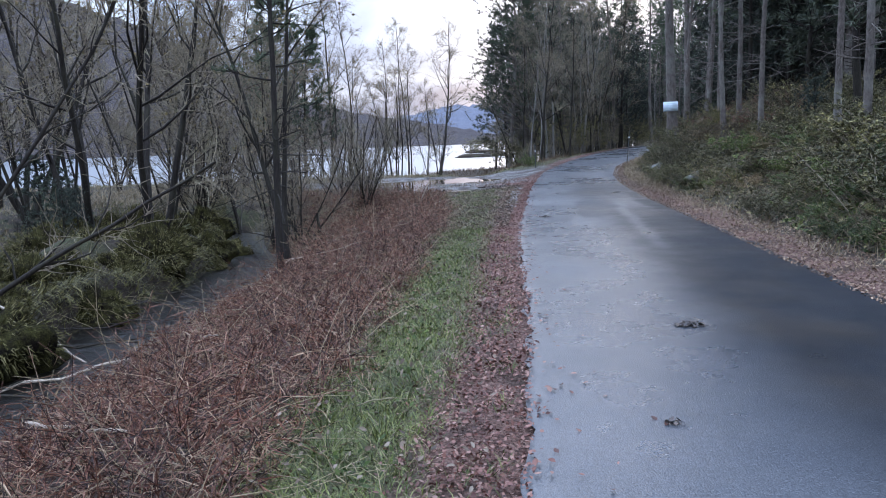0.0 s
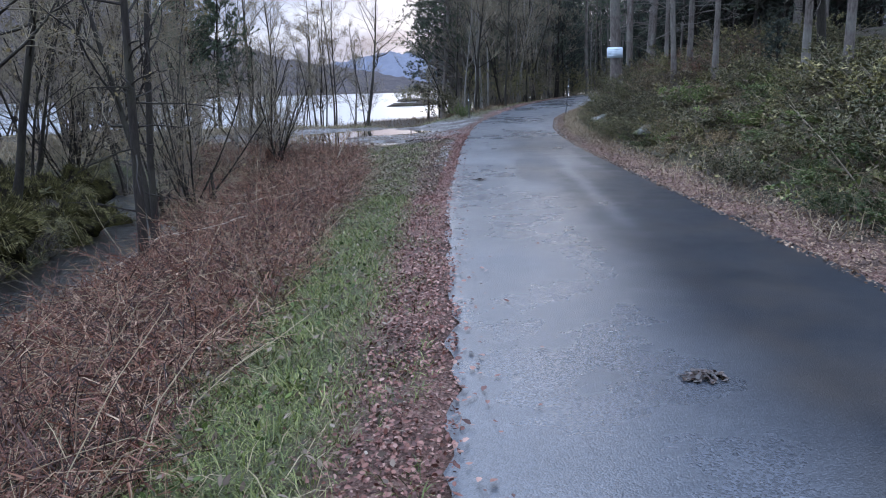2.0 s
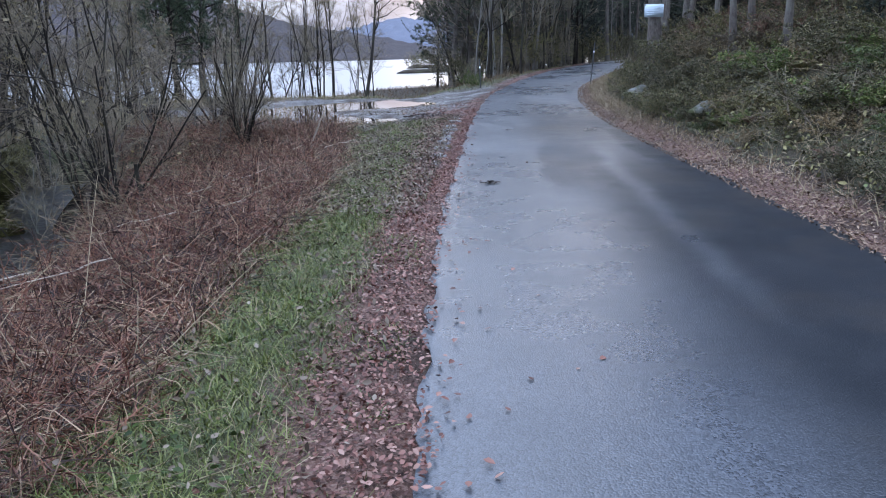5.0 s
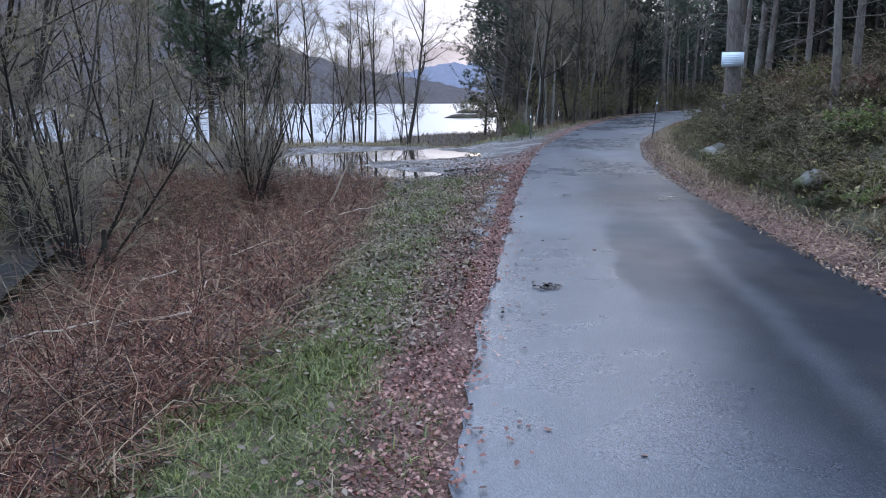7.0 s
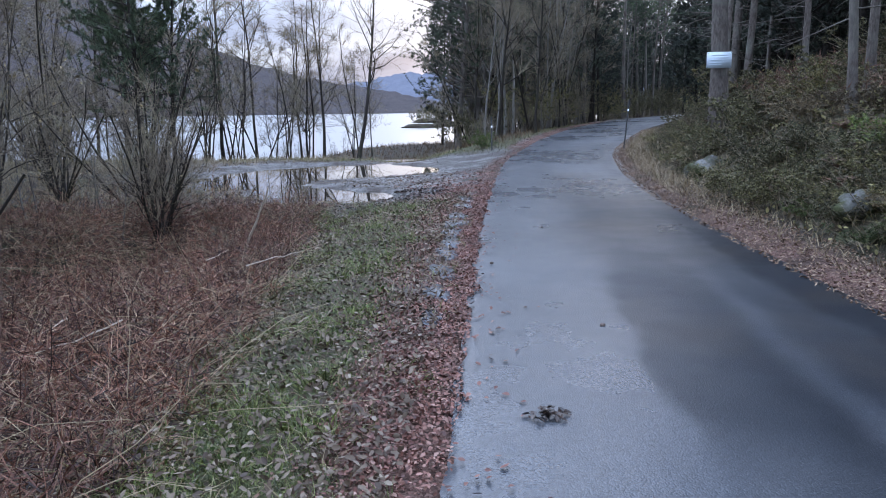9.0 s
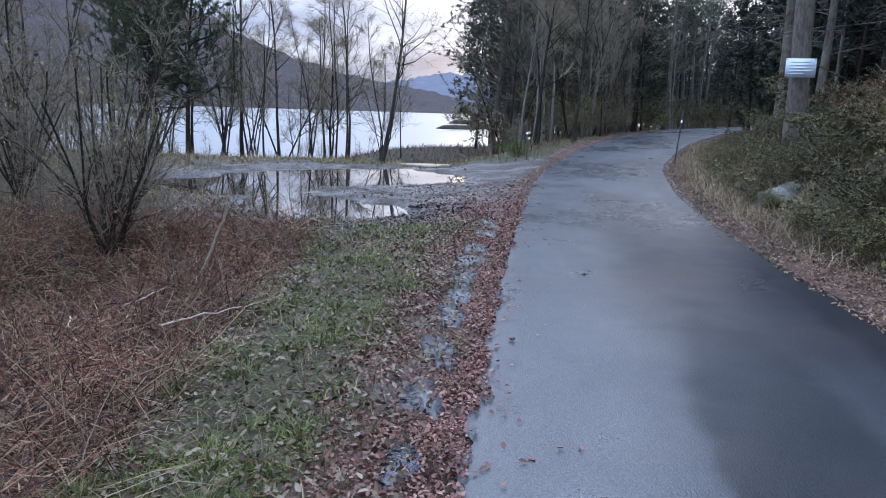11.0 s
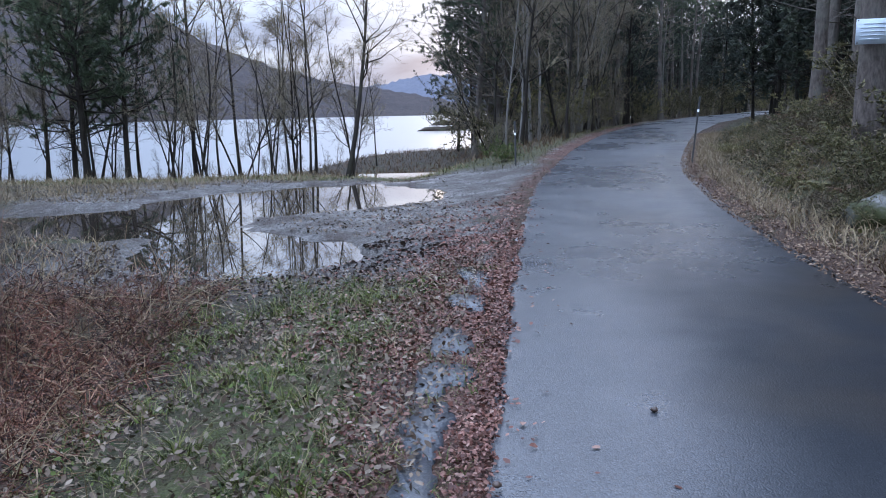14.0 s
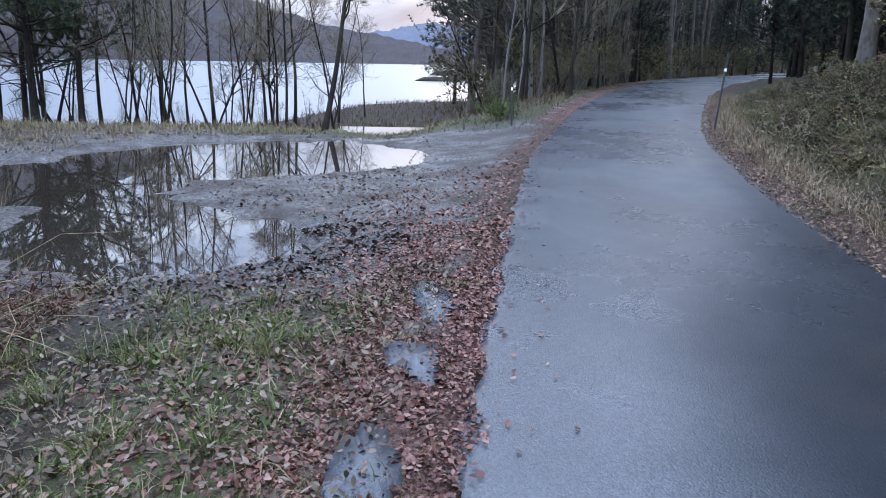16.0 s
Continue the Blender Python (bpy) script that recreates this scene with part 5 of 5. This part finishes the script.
bank_leaves(rng, 16000, 3, 13, BILBERRY, "dark green leafy undergrowth on the hill bank", 3.0)
bank_leaves(rng, 30000, 3, 34, HEATHER, "olive heathy undergrowth on the hill bank", 9.0)
bank_leaves(rng, 14000, 8, 36, BROWN_SHRUB, "withered brown undergrowth on the hill bank", 14.0)
# hanging moss and sedge at the lip of the brook
y = rng.uniform(1, 22, 5000)
x = stream_x(y) - 0.62 - 0.35 * rng.random(len(y))
az = rng.normal(0.0, 0.7, len(y))
stuff("hanging_moss", blades(rng, on_land(x, y, -0.01), rng.uniform(0.18, 0.5, len(x)), rng.uniform(0.012, 0.026, len(x)), 0.95, az=az, segs=3, droop=0.75), MOSSY, "shaggy moss and sedge hanging over the dark brook", "grass")
# pebbles on the lay-by
def pebbles(rng, x, y, lo, hi):
    v0, f0 = lump(rng, 1, 1, 0.6, 0.3, 0)
    s = rng.uniform(lo, hi, len(x))
    a = rng.uniform(0, PI2, len(x))
    rot = np.stack([np.stack([np.cos(a), -np.sin(a), 0 * a], -1), np.stack([np.sin(a), np.cos(a), 0 * a], -1), np.stack([0 * a, 0 * a, 0 * a + 1], -1)], 1)
    V = np.einsum("nij,kj->nki", rot, v0) * s[:, None, None] + on_land(x, y, 0.002)[:, None, :]
    return V.reshape(-1, 3), (f0[None] + (np.arange(len(x)) * len(v0))[:, None, None]).reshape(-1, 3)


y = rng.uniform(22.5, 36, 5200)
x = rng.uniform(-6.0, 3.6, len(y))
ok = (puddle_in(x, y) < -0.05) & (edge_l(y) - x > 0.25)
stuff("pebbles", pebbles(rng, x[ok], y[ok], 0.005, 0.024), GREY_STONE, "grey pebbles scattered over the gravel lay-by", "gravel")
# debris blown over the lay-by: tan grass wisps and trodden leaves
x, y = rng.uniform(-7.5, 2.5, 15000), rng.uniform(26, 36.5, 15000)
ok = (puddle_in(x, y) < -0.06) & (edge_l(y) - x > 0.9) & (wob(x, y, 0.55, 8) + 0.5 * rng.random(len(x)) > 0.2)
x, y = keep(ok, x, y)
stuff("lay_by_leaves", leaves(rng, on_land(x, y, 0.01), rng.uniform(0.016, 0.045, len(x)), 0.45), PALE_LEAF, "brown leaves trodden over the gravel lay-by", "leaf litter")
x, y = rng.uniform(-7.5, 2.5, 9000), rng.uniform(26.5, 36.5, 9000)
ok = (puddle_in(x, y) < -0.1) & (edge_l(y) - x > 0.9) & (wob(x, y, 0.8, 5) + 0.4 * rng.random(len(x)) > 0.35)
x, y = keep(ok, x, y)
stuff("lay_by_grass", blades(rng, on_land(x, y, -0.01), rng.uniform(0.04, 0.16, len(x)), rng.uniform(0.006, 0.012, len(x)), 1.1), DRY, "thin withered grass growing through the gravel", "grass")

def tarmac_patch(x, y, rx, ry, seed):
    a = np.arange(36) * PI2 / 36
    r = 1 + 0.22 * np.sin(2 * a + seed) + 0.16 * np.sin(3 * a + 2 * seed) + 0.1 * np.sin(7 * a + seed) + 0.07 * np.sin(11 * a + 3 * seed)
    z = float(land(x, y)) + 0.024
    V = np.concatenate([[[x, y, z + 0.002]], np.stack([x + rx * r * np.cos(a), y + ry * r * np.sin(a), np.full(36, z)], -1), np.stack([x + 1.15 * rx * r * np.cos(a), y + 1.15 * ry * r * np.sin(a), np.full(36, z - 0.05)], -1)])
    j, k = np.arange(36), (np.arange(36) + 1) % 36
    F = np.concatenate([np.stack([0 * j, 1 + j, 1 + k], -1), np.stack([1 + j, 37 + j, 37 + k], -1), np.stack([1 + j, 37 + k, 1 + k], -1)])
    tagged(part("tarmac_patch", (V, F), ASPHALT, smooth=True), "bare wet tarmac patch among red-brown leaves", "tarmac patch", "tarmac patches beside the lane")


for i, (y, d, rx, ry) in enumerate([(16.4, 0.30, 0.08, 0.2), (17.2, 0.32, 0.1, 0.24), (18.0, 0.32, 0.12, 0.26), (18.9, 0.34, 0.12, 0.22), (19.6, 0.34, 0.13, 0.24), (20.25, 0.36, 0.13, 0.24), (20.95, 0.36, 0.16, 0.22), (21.6, 0.38, 0.12, 0.28), (22.6, 0.35, 0.14, 0.22), (23.6, 0.4, 0.15, 0.3)]):
    tarmac_patch(float(edge_l(y)) - d + 0.05, y, rx * 0.9, ry * 1.15, i + 1.0)

# ---------------------------------------------------------------- shrubs and ferns of the hill bank
def dwarf_shrub(name, seed, wide, high, mat, label, count=330, leaf=0.035):
    rng = np.random.default_rng(seed)
    root = thing(name, label, "shrub", "dwarf shrubs of the bank")
    n = 18
    az, tip = rng.uniform(0, PI2, n), rng.uniform(0.05, 1.0, n)
    way = np.stack([np.cos(az) * np.sin(tip), np.sin(az) * np.sin(tip), np.cos(tip)], -1)
    P = grow(rng, np.stack([rng.normal(0, wide * 0.15, n), rng.normal(0, wide * 0.15, n), np.full(n, -0.05)], -1), way, high * rng.uniform(0.8, 1.3, n) * (1 + 0.5 * np.sin(tip)), 3, 0.15, 0.1)
    R = taper(n, 3, 0.008, 0.003)
    b, w, _, _ = spawn(rng, P, R, 5, 0.3, 1.0, 45)
    P2 = grow(rng, b, w, rng.uniform(0.08, 0.25, len(b)) * high / 0.5, 2, 0.2, 0.1)
    q, v, _, _ = spawn(rng, P2, taper(len(P2), 2, 0.004, 0.002), max(1, count // len(P2)), 0.1, 1.0, 40)
    part("stem", joined(tubes(P, R, 3), tubes(P2, taper(len(P2), 2, 0.004, 0.002), 3)), TWIG, root)
    tagged(part("foliage", needle_tufts(rng, q + rng.normal(0, 0.02, q.shape), unit(v + np.array([0, 0, 0.5])), leaf * 1.9, leaf * 0.62, 5), mat, root), kind="stuff")
    return root


SHRUBS = [dwarf_shrub("heather_bush", 400, 0.6, 0.5, HEATHER, "dark olive heather bush on the mossy bank", 720, 0.026),
          dwarf_shrub("heather_bush", 401, 0.8, 0.62, HEATHER, "dark olive heather bush on the mossy bank", 810, 0.028),
          dwarf_shrub("bilberry_bush", 402, 0.6, 0.42, BILBERRY, "fresh green bilberry bush on the bank", 810, 0.028),
          dwarf_shrub("withered_bush", 403, 0.6, 0.5, BROWN_SHRUB, "withered brown undershrub among the heather", 540, 0.028)]


def fern(seed, mat, label):
    rng = np.random.default_rng(seed)
    root = thing("fern", label, "fern", "ferns of the bank")
    n = 9
    az = np.arange(n) * PI2 / n + rng.normal(0, 0.2, n)
    way = np.stack([np.cos(az) * 0.6, np.sin(az) * 0.6, np.full(n, 0.8)], -1)
    P = grow(rng, np.zeros((n, 3)), way, rng.uniform(0.45, 0.75, n), 6, 0.05, -0.22)
    for i in range(n):
        R = taper(1, 6, 0.004, 0.0015)
        t = np.repeat(np.linspace(0.15, 0.98, 14), 2)
        u = t * 5
        j = np.minimum(u.astype(int), 4)
        b = P[i, j] * (1 - (u - j))[:, None] + P[i, j + 1] * (u - j)[:, None]
        tan = unit(P[i, j + 1] - P[i, j])
        side = unit(np.cross(tan, np.array([0, 0, 1.0]))) * np.tile([1, -1], 14)[:, None]
        L = (0.16 * np.sin(np.clip(t * 1.1, 0, 1) * math.pi * 0.93) + 0.02)[:, None]
        tip = b + side * L + tan * L * 0.35 + rng.normal(0, 0.01, b.shape)
        V = np.stack([b - tan * 0.012, b + tan * 0.014, (b + tip) / 2 + tan * 0.022, tip], 1).reshape(-1, 3)
        F = (np.array([(0, 1, 2), (0, 2, 3)])[None] + (np.arange(28) * 4)[:, None, None]).reshape(-1, 3)
        part("frond", joined(tubes(P[i:i + 1], R, 3), (V, F)), mat, root)
    return root


UNDERGROWTH = dwarf_shrub("undergrowth_bush", 409, 1.4, 1.25, HEATHER, "dark undergrowth bush at the foot of the wood", 520, 0.05)
USED.discard(UNDERGROWTH.name)
FERNS = [fern(430, FERN, "yellowing fern drooping on the bank"), fern(431, RUST, "dead rust-coloured fern on the bank")]
rng = np.random.default_rng(31)
for x, y in scatter(rng, 4.5, 15, 3, 42, 0.44, lambda x, y: 0.85 < x - edge_r(y) < 6.5 and (x - edge_r(y) < 3.8 or rng.random() < 0.5), 12000)[:460]:
    d = x - float(edge_r(y))
    fresh = 1 if (y < 11 and d < 2.6) else 0
    pick = [SHRUBS[3], SHRUBS[0], SHRUBS[1], SHRUBS[0]] if y > 21 else [SHRUBS[2], SHRUBS[2], SHRUBS[0]] if fresh and rng.random() < 0.7 else [SHRUBS[0], SHRUBS[1], SHRUBS[3], SHRUBS[3], SHRUBS[1], SHRUBS[2]]
    plant(pick, x, y, rng, (0.95 if d > 1.4 else 0.7) * (1.0 + 0.15 * float(sstep(20, 23, y)) - 0.4 * float(sstep(27, 34, y))), 0.35, tall=0.78)
for x, y in scatter(rng, 4.5, 14, 5, 40, 0.62, lambda x, y: 1.1 < x - edge_r(y) < 4.5, 2200)[:130]:
    plant([FERNS[0], FERNS[0], FERNS[1]] if y < 20 else FERNS, x, y, rng, 0.8, 0.2)
for x, y in scatter(rng, 5, 60, 50, 118, 2.0, lambda x, y: 2.5 < edge_l(y) - x < 9 and y < shore_y(x) - 2, 1500)[:62]:
    plant([UNDERGROWTH], x, y, rng, 1.2, 0.3)
for x, y in scatter(rng, 16, 70, 62, 118, 2.2, lambda x, y: 2.0 < x - edge_r(y) < 7, 900)[:34]:
    plant([UNDERGROWTH], x, y, rng, 1.2, 0.3)
for x, y, s in [(4.6, 129, 1.0), (5.8, 128.6, 0.8), (8.2, 134, 1.3), (9.2, 134.4, 0.9), (6.6, 168, 1.3), (8.8, 168, 1.5)]:
    copy_thing(UNDERGROWTH, pose(x, y, LAKE_Z + 0.45, 0, 0, 77 * x) @ Matrix.Diagonal((s, s, s, 1)))["label"] = "dark low bush growing on a lake islet"
for x, y in scatter(rng, -10.5, -5.6, 5, 21, 1.0, lambda x, y: 0.8 < stream_x(y) - x < 5, 300)[:22]:
    plant([FERNS[0], SHRUBS[0]], x, y, rng, 0.9, 0.2)
green_bush = copy_thing(SHRUBS[2], put_on_land(4.05, 36.9, 1.15, 40))
green_bush["label"] = "bright green bush on the lakeside verge"
BABY = [pine_tree("young_spruce", 450 + i, h, 0.03, 0.08, "young green spruce in the wet wood", bark_mat=BARK_DARK, branches=40, spread_by=0.3, tufts=12, per=14, needle=0.10, width=0.018, dead=0, mat=SPRUCE, group="young spruces") for i, h in enumerate([2.4, 1.5])]
for x, y, s in [(-8.6, 17.0, 1.0), (-9.8, 18.4, 1.1), (-7.4, 14.6, 0.7), (-11.5, 16.5, 1.0), (9.2, 19.0, 0.9), (-7.5, 15.4, 0.5), (-8.3, 14.9, 0.6), (-8.9, 15.6, 0.55), (-7.9, 16.2, 0.6), (-9.4, 14.6, 0.6)]:
    plant(BABY, x, y, rng, s, 0.1)

# ---------------------------------------------------------------- stones, wood, posts, notice board
def stone(name, x, y, rx, ry, rz, seed, label, mat=None, turn=0, tilt=0, sink=0.3):
    ob = part(name, lump(np.random.default_rng(seed), rx, ry, rz, 0.42, 3), mat or STONE, smooth=True)
    ob.matrix_basis = pose(x, y, float(land(x, y)) + rz * (1 - 2 * sink), tilt, 0, turn)
    return tagged(ob, label, "rock")


stone("boulder", 6.45, 19.25, 0.46, 0.24, 0.2, 1, "pale lichened boulder sunk in the bank", turn=35, tilt=14, sink=0.4)
stone("boulder", 6.98, 24.85, 0.44, 0.36, 0.30, 2, "pale boulder with moss cushions at the foot of the bank", turn=60, sink=0.60)
for i, (dx, y, s) in enumerate([(0.7, 8.2, 0.2), (-0.4, 9.5, 0.15), (0.5, 10.6, 0.16), (-0.5, 12.0, 0.26), (0.35, 13.4, 0.2), (-0.2, 6.9, 0.2), (0.75, 6.0, 0.18), (-0.1, 14.8, 0.22)]):
    stone("stream_stone", float(stream_x(y)) + dx, y, s, s * 0.8, s * 0.55, 10 + i, "wet dark stone in the brook", GREY_STONE, turn=40 * i)


def moss_hummock(seed, r, high):
    """A rounded stool of earth under a shaggy coat of moss."""
    rng = np.random.default_rng(seed)
    root = thing("moss_hummock", "rounded moss-covered hummock overhanging the dark brook", "hummock", "moss hummocks of the brook")
    V, F = lump(rng, r, r * 0.85, high, 0.75, 4)
    V[:, 2] -= 0.22 * high
    part("earth", (V, F), MOSS_MAT, root, "black peaty earth under thin moss", smooth=True)
    top = V[(V[:, 2] > -0.3 * high) & (wob(V[:, 0], V[:, 1] + V[:, 2], 0.16, seed) > -0.45)]
    P = top[rng.integers(len(top), size=5200)] + rng.normal(0, 0.02, (5200, 3))
    way = unit(P + np.array([0, 0, 0.25]))
    s = unit(np.cross(way, unit(rng.normal(0, 1, P.shape)))) * rng.uniform(0.004, 0.010, (len(P), 1))
    tip = P + way * rng.uniform(0.03, 0.09, (len(P), 1)) + np.array([0, 0, -1.0]) * rng.uniform(0.0, 0.10, (len(P), 1))
    tagged(part("moss", (np.stack([P - s, P + s, tip], 1).reshape(-1, 3), np.arange(len(P) * 3).reshape(-1, 3)), CUSHION, root), "yellow-green shaggy moss", kind="stuff")
    return root


HUMMOCKS = [moss_hummock(500, 0.42, 0.34), moss_hummock(501, 0.55, 0.42), moss_hummock(502, 0.34, 0.36)]
rng = np.random.default_rng(44)
for x, y in scatter(rng, -10, -4.3, 3.2, 19, 0.62, lambda x, y: 0.62 < stream_x(y) - x < 4.2 and (stream_x(y) - x < 1.1 or rng.random() < 0.45), 2600)[:58]:
    plant(HUMMOCKS, x, y, rng, 1.0, 0.3)


def stick(name, a, b, r, label, seed, mat=None):
    rng = np.random.default_rng(seed)
    a, b = np.array(a, float), np.array(b, float)
    P = a + (b - a) * np.linspace(0, 1, 7)[:, None] + rng.normal(0, 0.02, (7, 3)) * np.linalg.norm(b - a) * 0.6
    tagged(part(name, tubes(P[None], taper(1, 7, r, r * 0.55), 6), mat or DEADWOOD, smooth=True), label, "branch")


def at(x, y, up):
    return (x, y, float(land(x, y)) + up)


stick("broken_stick", at(-0.75, 20.6, 0.1), at(-0.36, 20.3, 0.85), 0.02, "pale broken stick standing in the bracken", 1)
stick("fallen_branch", at(-3.3, 5.6, 0.15), at(-1.9, 4.2, 0.2), 0.016, "bleached fallen branch lying over the bracken", 3)
stick("fallen_branch", at(-4.9, 6.4, 0.3), at(-3.1, 7.2, 0.12), 0.02, "dead branch fallen across the brook", 4)
stick("fallen_branch", at(-5.8, 8.8, 0.25), at(-3.9, 8.2, 0.2), 0.018, "dead branch fallen across the brook", 5)
stick("fallen_branch", at(-2.4, 12.6, 0.25), at(-3.6, 11.4, 0.2), 0.012, "bleached fallen branch lying over the bracken", 6)
stick("bare_twig", at(-0.62, 4.55, 0.0), at(-0.32, 4.1, 0.18), 0.006, "dark bare twig lying on the turf", 7, TWIG)
stick("bare_twig", at(-0.15, 22.9, 0.0), at(-0.3, 22.8, 0.75), 0.006, "dark bare twig standing beside the puddle", 8, TWIG)
stick("bare_twig", at(-0.2, 22.95, 0.0), at(-0.05, 23.0, 0.5), 0.005, "dark bare twig standing beside the puddle", 9, TWIG)
for i in range(16):
    r_ = np.random.default_rng(240 + i)
    y, a, l = float(r_.uniform(4.5, 13)), float(r_.normal(0.2, 0.7)), float(r_.uniform(0.7, 1.7))
    x = float(stream_x(y)) + float(r_.uniform(-0.9, -0.1))
    stick("fallen_branch", (x, y, STREAM_Z + float(r_.uniform(0.03, 0.25))), (x + l * math.cos(a), y + l * math.sin(a), STREAM_Z + float(r_.uniform(0.1, 0.35))), float(r_.uniform(0.006, 0.018)), "dark wet branch lodged in the brook", 260 + i, BARK_DARK)
stick("tree_stump", at(-2.9, 17.4, -0.1), at(-2.95, 17.4, 0.75), 0.05, "dark broken stump rising from the bracken", 10, BARK_DARK)


for i in range(11):
    r_ = np.random.default_rng(90 + i)
    x, y, a, l = float(r_.uniform(-2.6, -0.9)), float(r_.uniform(5, 20.5)), float(r_.uniform(0, PI2)), float(r_.uniform(0.4, 0.9))
    x += 0.1 * (y - 10) * 0.9
    stick("fallen_branch", at(x, y, 0.3), at(x + l * math.cos(a), y + l * math.sin(a), 0.28), 0.007, "pale dead stem lying across the bracken", 120 + i)


def leaf_clump(x, y, r, n, seed):
    rng = np.random.default_rng(seed)
    a, d = rng.uniform(0, PI2, n), r * rng.random(n) ** 0.8
    h = 0.018 * (1 - (d / r) ** 2) * rng.random(n)
    P = np.stack([x + d * np.cos(a) * 1.25, y + d * np.sin(a), float(road_z(y)) + 0.026 + h], -1)
    tagged(part("leaf_clump", leaves(rng, P, rng.uniform(0.008, 0.034, n), 0.35), WET_LEAF), "dark sodden clump of leaves on the wet tarmac", "leaf litter", "leaf clumps on the lane")


for x, y, r, n in [(1.92, 5.9, 0.10, 170), (1.92, 14.5, 0.09, 90), (1.18, 3.85, 0.05, 18)]:
    leaf_clump(x, y, r, n, int(y * 10))
for i, (x, y) in enumerate([(2.14, 19.6), (2.1, 18.2), (3.0, 20.3), (2.6, 16.0)]):
    st = part("loose_stone", lump(np.random.default_rng(70 + i), 0.02, 0.017, 0.013, 0.3, 2), WET_LEAF, smooth=True)
    st.matrix_basis = pose(x, y, float(road_z(y)) + 0.03)
    tagged(st, "small black stone lying on the wet lane", "stone", "loose stones on the lane")


def ring_tube(z0, z1, r, n=12):
    P = np.array([[[0, 0, z0], [0, 0, z1]]], float)
    V, F = tubes(P, np.full((1, 2), r), n)
    V = np.concatenate([V, [[0, 0, z0], [0, 0, z1]]])
    j = np.arange(n)
    cap = np.concatenate([np.stack([j, (j + 1) % n, np.full(n, 2 * n)], -1), np.stack([n + j, n + (j + 1) % n, np.full(n, 2 * n + 1)], -1)])
    return V, np.concatenate([F, cap])


def marker_post(x, y, high, rx, ry, label):
    root = thing("marker_post", label, "post", "roadside marker posts")
    part("pole", ring_tube(-0.3, high, 0.021), POLE_BLACK, root)
    part("reflector", ring_tube(high - 0.3, high - 0.24, 0.0235), REFLECTOR, root, "white reflective band")
    part("cap", ring_tube(high - 0.02, high + 0.045, 0.027), POLE_BLACK, root, "rounded plastic cap")
    root.matrix_basis = pose(x, y, float(land(x, y)), rx, ry, 0)


marker_post(8.2, 34.2, 1.45, 0, 5, "leaning black marker post in the tan roadside grass")
marker_post(4.28, 35.6, 1.05, 0, -1, "thin black marker post on the lakeside verge")


def notice_board():
    root = thing("notice_board", "small pale-blue notice board fixed to the pine trunk", "sign")
    part("panel", boxed(-0.25, 0.25, -0.012, 0.012, -0.165, 0.165, 0.005), BOARD, root)
    for i, (w0, w1) in enumerate([(-0.16, 0.16), (-0.2, 0.2), (-0.2, 0.14), (-0.2, 0.19), (-0.2, 0.04)]):
        z = 0.1 - 0.05 * i
        part("text_line", boxed(w0, w1, -0.0165, -0.0125, z - 0.008, z + 0.008, 0), INK, root, "illegible grey line of print")
    for sx in (-0.23, 0.23):
        for sz in (-0.145, 0.145):
            part("screw", boxed(sx - 0.008, sx + 0.008, -0.02, -0.0125, sz - 0.008, sz + 0.008, 0.002), POLE_BLACK, root, "dark screw head")
    root.matrix_basis = pose(8.03, 27.06, 2.44, 0, 0, -17)


notice_board()
